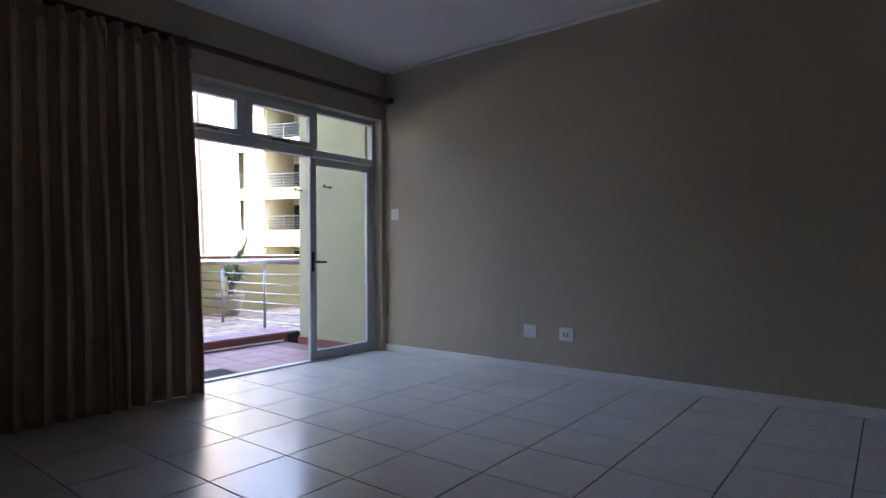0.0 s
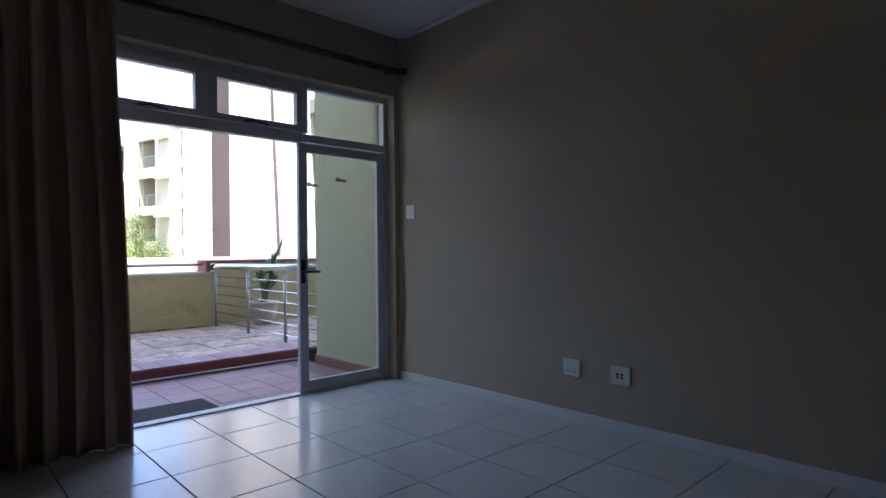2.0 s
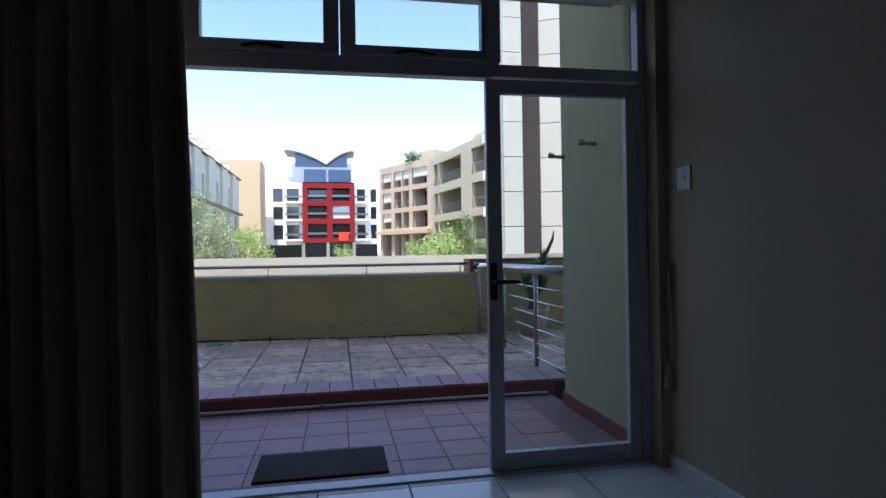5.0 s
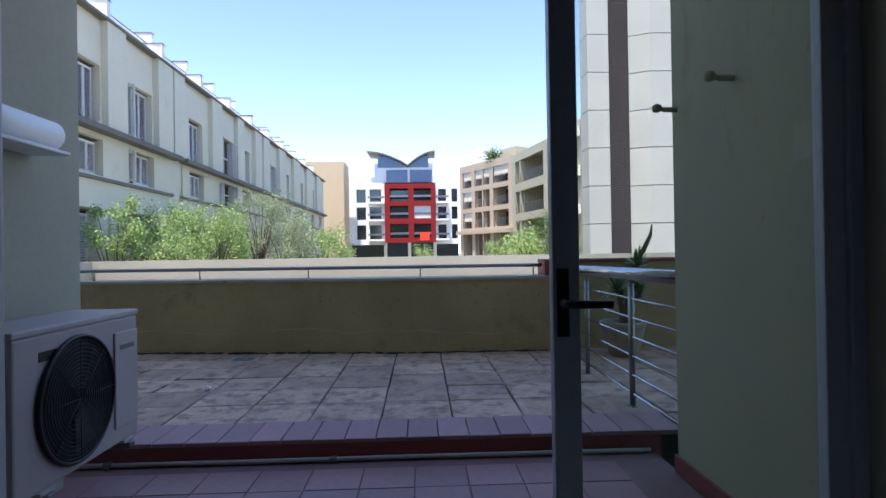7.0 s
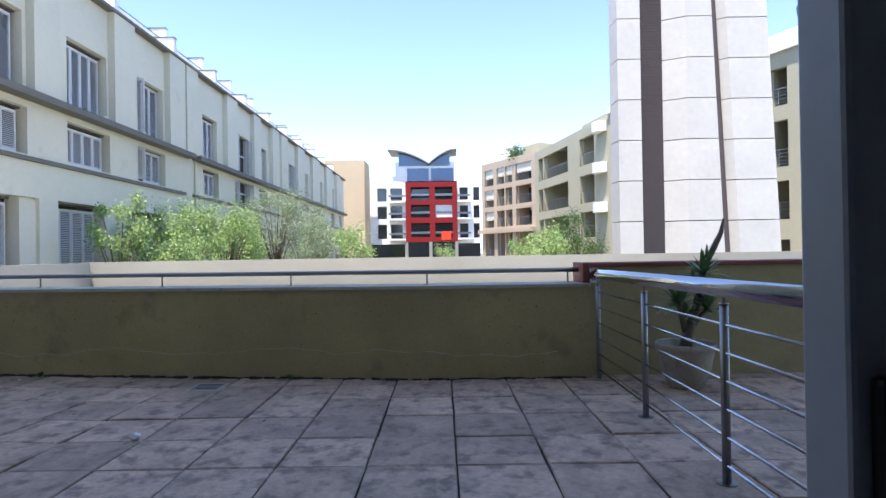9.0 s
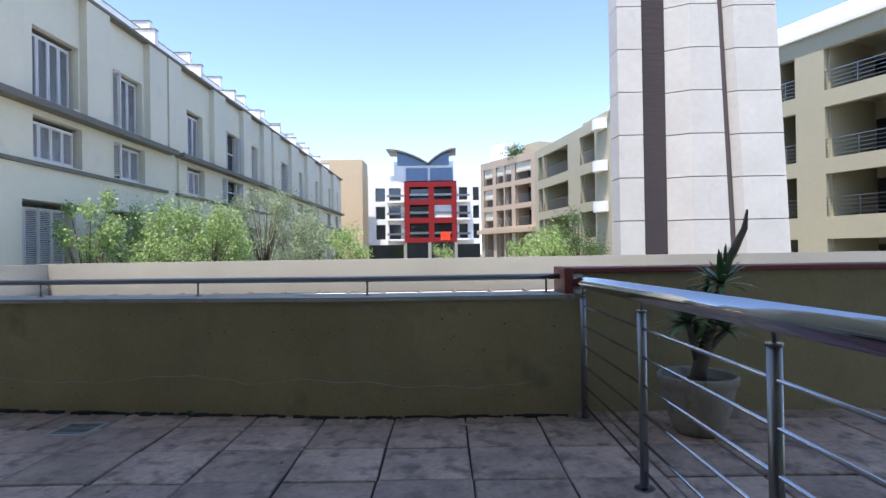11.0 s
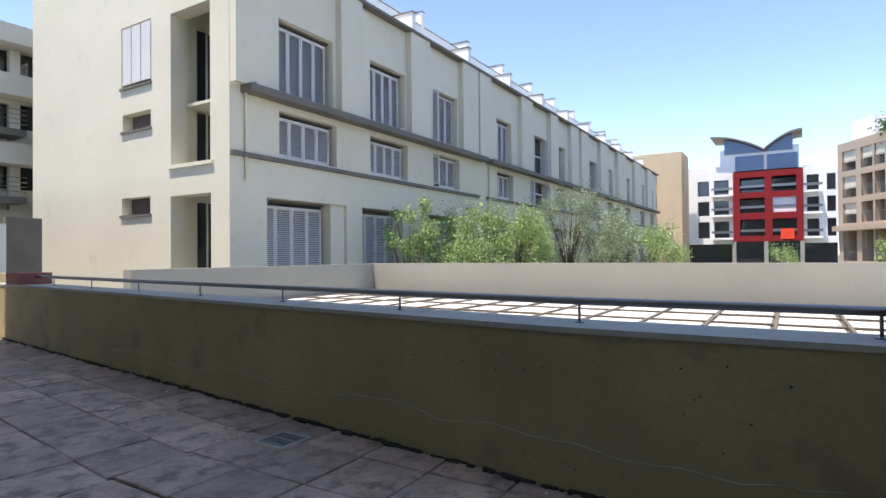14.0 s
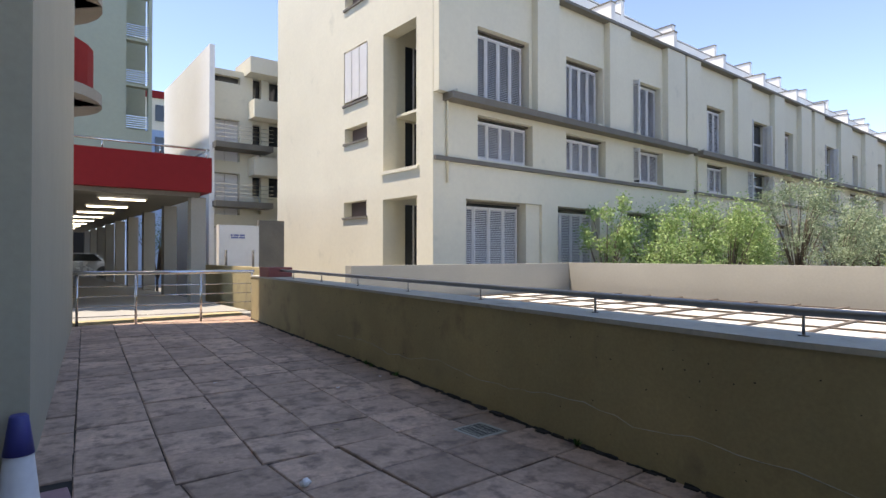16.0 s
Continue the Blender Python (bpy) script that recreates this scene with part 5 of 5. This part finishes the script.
pierced(bm, 5.3, 4.0, 17.0, 0.4, [(0.15, 1.05, z, z + 1.95) for z in (6.9, 8.95, 11.0, 13.1)], Matrix(((1, 0, 0, -11.25), (0, -1, 0, -24.0), (0, 0, 1, 0), (0, 0, 0, 1))))
bmesh.ops.recalc_face_normals(bm, faces=bm.faces)
part("wall", bm, M_GREENB, gb)
part("body", boxm(-11.2, -6, -34, -25.3, 4.0, 17.0), M_GREENB, gb)
for z in (6.9, 8.95, 11.0, 13.1):
    for kk in range(6):
        part("rail_bar", boxm(-11.1, -10.2, -24.02, -23.98, z + 0.08 + kk * 0.1, z + 0.11 + kk * 0.1), M_STEEL, gb)
for z, col in ((8.2, M_GREENB), (5.55, M_REDB), (11.0, M_GREENB)):
    cb = bmesh.new()
    arc = [(-6.2 - 1.7 * math.sin(a), -11.6 - 1.9 * math.cos(a) - 1.9) for a in [kk * math.pi / 12 for kk in range(13)]]
    prism(cb, arc + [(-5.6, -15.4), (-5.6, -11.6)], z, z + 1.15)
    bmesh.ops.recalc_face_normals(cb, faces=cb.faces)
    part("curved_balcony", cb, col, gb, "rounded balcony front")
    cs = bmesh.new()
    prism(cs, [(-6.2 + (p[0] + 6.2) * 1.12, -13.5 + (p[1] + 13.5) * 1.06) for p in arc] + [(-5.6, -15.4), (-5.6, -11.6)], z - 0.28, z - 0.002)
    bmesh.ops.recalc_face_normals(cs, faces=cs.faces)
    part("balcony_slab", cs, M_GREYW, gb)

eb = empty("cream_apartments", "cream apartment building with slab balconies and tall fin wall", "apartment building", (-15, -25, -1.5))
part("fin", boxm(-14.0, -13.75, -34, -24.0, -1.5, 11.5), M_WHITEW, eb, "tall blank fin wall")
bm = bmesh.new()
eh = []
for z in (0.6, 3.3, 6.0, 8.75):
    eh += [(0.05, 1.4, z + 1.2 if z in (8.75,) else z, z + 1.55 if z in (8.75,) else z + 2.1), (2.05, 2.5, z + 0.1, z + 2.0), (2.9, 3.5, z, z + 2.1)]
pierced(bm, 3.6, -1.5, 10.6, 0.3, [(3.6 - b, 3.6 - a, c, d) for a, b, c, d in eh], Matrix(((1, 0, 0, -17.6), (0, -1, 0, -24.6), (0, 0, 1, 0), (0, 0, 0, 1))))
bmesh.ops.recalc_face_normals(bm, faces=bm.faces)
part("wall", bm, M_CREAM, eb)
part("glazing", boxm(-17.6, -14.0, -25.1, -25.0, -1.5, 10.5), M_PANE, eb)
for z in (0.6, 3.3, 6.0):
    for k in range(2):
        part("shutter", boxm(-15.38 + 0.66 * k, -14.74 + 0.66 * k, -24.93, -24.88, z + 0.02, z + 2.08), M_SHUT, eb)
    part("rear_panel", boxm(-17.59, -15.5, -24.98, -24.94, z - 0.2, z + 1.05), M_CREAM, eb)
for z in (3.9, 6.75):
    part("balcony_slab", boxm(-16.7, -13.9, -24.6, -23.4, z - 0.28, z), M_COURSE_SHADE, eb)
    for kk in range(4):
        part("rail_bar", boxm(-16.7, -13.9, -23.43, -23.4, z + 0.2 + kk * 0.2, z + 0.225 + kk * 0.2), M_STEEL, eb)
for z in (1.0, 5.3, 8.2):
    part("box_balcony", boxm(-17.7, -15.8, -24.6, -23.6, z, z + 0.9), M_CREAM, eb)
part("roof_box", boxm(-17.7, -15.6, -26, -23.6, 10.4, 11.2), M_CREAM, eb)

fb = empty("red_blue_apartments", "distant blue and cream building with red roof band", "apartment building", (-18, -50, -1.5))
part("body", boxm(-20.5, -14, -58, -50, -1.5, 12.2), M_BLUEW, fb)
part("upper", boxm(-20.5, -14, -58, -50.02, 12.2, 15.0), M_CREAM, fb)
part("roof_band", boxm(-20.6, -14, -58, -49.8, 15.0, 15.6), M_REDB, fb)
for x in (-16.6, -18.8):
    for z in (10.2, 13.0):
        part("window", boxm(x - 1.0, x + 0.4, -49.99, -49.9, z, z + 1.4), M_PANE, fb)

sg = empty("entrance_sign_wall", "white entrance wall with a small blue lettered sign", "wall", (-12.3, -15, -1.5))
part("wall", boxm(-13.0, -11.66, -15.3, -15.0, -1.5, 2.30), M_WHITEW, sg)
part("gate_panel", boxm(-13.95, -13.02, -15.25, -15.1, -1.5, 2.5), M_COURSE_SHADE, sg, "dark metal gate panel")
part("sign_board", boxm(-12.55, -12.0, -14.995, -14.98, 1.80, 2.02), M_WHITE_PL, sg)
for i, (a, b, z) in enumerate(((-12.03, -12.10, 1.93), (-12.14, -12.30, 1.93), (-12.34, -12.5, 1.93), (-12.05, -12.28, 1.85), (-12.32, -12.5, 1.85))):
    part("sign_bar", boxm(a, b, -14.979, -14.974, z, z + 0.05), M_SIGNB, sg)
for x in (-11.8, -12.7):
    part("post", tubem([(x, -14.7, -1.5), (x, -14.7, 1.45)], 0.04, 8), M_BLACK, sg)

# ---- trees ----
spec = [(-20.4, -5.9, 4.9, 0.9, M_LEAF, 1500, 10), (-22.6, -5.6, 4.4, 1.5, M_LEAF, 3200, 18), (-24.6, -5.7, 4.9, 1.5, M_LEAF, 3600, 20), (-27.0, -5.3, 5.0, 1.7, M_LEAF, 3800, 22), (-29.3, -5.4, 4.8, 1.4, M_LEAF, 2200, 14),
        (-32.6, -5.0, 6.6, 1.7, M_LEAFG, 3000, 22), (-37.0, -4.8, 6.0, 1.9, M_LEAFG, 3000, 18), (-42.0, -4.6, 6.0, 2.1, M_LEAFG, 2600, 16), (-48.0, -4.3, 5.2, 2.3, M_LEAF, 2200, 14),
        (-56.0, -4.5, 4.6, 2.4, M_LEAF, 1600, 12), (-44.0, 11.2, 4.2, 2.3, M_LEAF, 2400, 14), (-49.0, 11.4, 3.9, 2.4, M_LEAF, 2400, 14), (-55.0, 10.6, 3.7, 2.3, M_LEAF, 1600, 12),
        (-39.0, 12.0, 5.2, 1.8, M_LEAFD, 2400, 14), (-72.0, 3.0, 3.4, 2.2, M_LEAF, 900, 8), (-13.2, -33.0, 6.0, 2.0, M_LEAFD, 1500, 12)]
for i, (x, y, hh, sp, lm, n, cl_) in enumerate(spec):
    tree("tree", "light green leafy courtyard tree with thin stems" if lm is M_LEAF else ("feathery grey-green courtyard tree" if lm is M_LEAFG else "dark green leafy tree"), x, y, -1.5, hh, sp, lm, 60 + i, int(n * (2.6 if x > -40 else 1.5)), int(cl_ * 1.4), size=0.085 if x > -40 else 0.17)

# ---- places and sizes of the surrounding buildings ----
NEAR_COURT = affine(1.2, 1.143, 1.187, (-22.25, 4.55, 4.05), (-25.45, 4.55, 4.41))
FAR_COURT = affine(1.0, 0.96, 0.97, (-5.25, 4.27, 1.17), (-5.25, 4.27, 1.17), -0.0145)
TOWER_AT = affine(0.775, 0.767, 0.775, (-5.25, 4.27, 1.17), (-5.25, 4.27, 1.17), -0.0112)
TERRACE_END = Matrix.Translation((-6.07, 4.58, 0)) @ Matrix.Rotation(-0.028, 4, 'Z') @ Matrix.Translation((6.07, -4.58, 0))
settle(block, NEAR_COURT)
settle(tower, TOWER_AT)
for ob in (near, mid, tan, sand, rb):
    settle(ob, FAR_COURT)
for ob in list(scene.collection.objects):
    if ob.parent is None and ob.name.split(".")[0] in {"covered_walkway", "tube_light", "parked_car", "green_apartments", "cream_apartments", "red_blue_apartments", "entrance_sign_wall", "wall_beyond", "tree"}:
        x, y, z = ob.matrix_basis.translation
        if not ob.name.startswith("tree"):
            settle(ob, TERRACE_END)
        elif y > 0 or x < -58:
            settle(ob, FAR_COURT)
        else:
            settle(ob, TERRACE_END if y < -20 else NEAR_COURT)

# ---- pieces of floors ----
def piece_mesh(name, w, l, t, material, bev=0.004, seed=0):
    rnd = random.Random(seed)
    bm = boxm(-w / 2, w / 2, -l / 2, l / 2, -t, 0)
    top = [v for v in bm.verts if v.co.z > -t / 2]
    es = [e for e in bm.edges if e.verts[0] in top and e.verts[1] in top]
    bmesh.ops.bevel(bm, geom=es, offset=bev, segments=1, affect='EDGES')
    for v in bm.verts:
        if bev > 0.004:
            v.co.x += rnd.uniform(-0.004, 0.004)
            v.co.y += rnd.uniform(-0.004, 0.004)
    return mesh_of(name, bm, material)


def lay(name, me, parent, m):
    ob = new(name, me)
    ob.matrix_basis = m
    ob.parent = parent
    ob.matrix_parent_inverse = parent.matrix_basis.inverted()
    return ob


random.seed(21)
tm = piece_mesh("tile", 0.488, 0.446, 0.008, M_TILE, 0.0015)
for i in range(15):
    for j in range(19):
        x, y = -4.06 + 0.495 * (i + 0.5), 4.79 - 0.453 * (j + 0.5)
        if x > BX + 0.3 or y < LY:
            continue
        lay("tile", tm, floor, pose(x, y, random.uniform(-0.0004, 0.0004), random.uniform(-0.06, 0.06), random.uniform(-0.06, 0.06)))
edge = piece_mesh("tile", 0.125, 0.446, 0.008, M_TILE, 0.0015)
for j in range(19):
    lay("tile", edge, floor, pose(-4.127, 4.79 - 0.453 * (j + 0.5), 0))
side = piece_mesh("tile", 0.488, 0.06, 0.008, M_TILE, 0.0015)
for i in range(15):
    lay("tile", side, floor, pose(-4.06 + 0.495 * (i + 0.5), 4.824, 0))

terrace = empty("terrace_paving", "weathered concrete terrace pavers with dark open joints", "pavement", (-7.5, 0, TZ), kind="structure")
pms = [piece_mesh("paver", 0.475, 0.487, 0.03, M_PAVER, 0.006, s) for s in range(5)]
for i in range(-3, 7):
    for j in range(-10, 24):
        x, y = -6.452 - 0.487 * (i + 0.5), 4.71 - 0.50 * (j + 0.5)
        turned = y < 1.2
        if turned:
            x += bend(y)
        outer = parapet_x(y) if y < 5.0 else -9.10
        if y < -7.3 or x + 0.2 < outer or (i < 0 and (0.9 < y < 5.1 or x > -5.8 or (y < 5.0 and x > -6.25 + 0.13 * (y - 0.87) + 0.2))):
            continue
        lay("paver", random.choice(pms), terrace, pose(x, y, TZ + random.uniform(-0.004, 0.004), random.uniform(-0.35, 0.35), random.uniform(-0.35, 0.35), random.uniform(-0.6, 0.6) - (6.8 if turned else 0)))
kerb = empty("kerb", "row of purple-brown clay kerb bricks", "kerb", (-6.3, 3, 0.02), kind="structure")
km = piece_mesh("kerb_brick", 0.395, 0.189, 0.03, M_KERB, 0.004, 2)
for j in range(22):
    lay("kerb_brick", km, kerb, pose(KX - 0.2, 0.97 + 0.1945 * j, 0.03 + random.uniform(-0.002, 0.002), random.uniform(-0.4, 0.4)))
rm = piece_mesh("patio_tile", 0.294, 0.294, 0.01, M_REDTILE, 0.003, 2)
for i in range(7):
    for j in range(13):
        x, y = -4.56 - 0.3 * i, 1.2 + 0.3 * j
        if x - 0.15 > KX and y < 4.8:
            lay("patio_tile", rm, patio, pose(x, y, PZ + random.uniform(-0.001, 0.001), random.uniform(-0.1, 0.1), random.uniform(-0.1, 0.1)))
bat_long = piece_mesh("roof_batten", 9.9, 0.045, 0.05, M_ROOFJ, 0.005, 1)
bat_short = piece_mesh("roof_batten", 8.7, 0.045, 0.05, M_ROOFJ, 0.005, 1)
bat_cross = piece_mesh("roof_batten", 0.04, 15.0, 0.05, M_ROOFJ, 0.005, 1)
rs = [piece_mesh("roof_slab", 1.12, 0.78, 0.05, M_ROOFW, 0.01, s) for s in range(3)]
for i in range(8):
    for j in range(18):
        if i == 0 and j < 10:
            continue
        lay("roof_slab", random.choice(rs), roof, pose(-10.0 - 1.2 * i, -5.6 + 0.86 * j, RZ + random.uniform(-0.004, 0.004)))
for i in range(17):
    y = -6.0 + 0.86 * i
    lay("roof_batten", bat_long if y > 3.4 else bat_short, roof, pose(-14.4 if y > 3.4 else -15.05, y, RZ + 0.035))
for i in range(1, 9):
    lay("roof_batten", bat_cross, roof, pose(-9.42 - 1.2 * i, 1.45, RZ + 0.028))
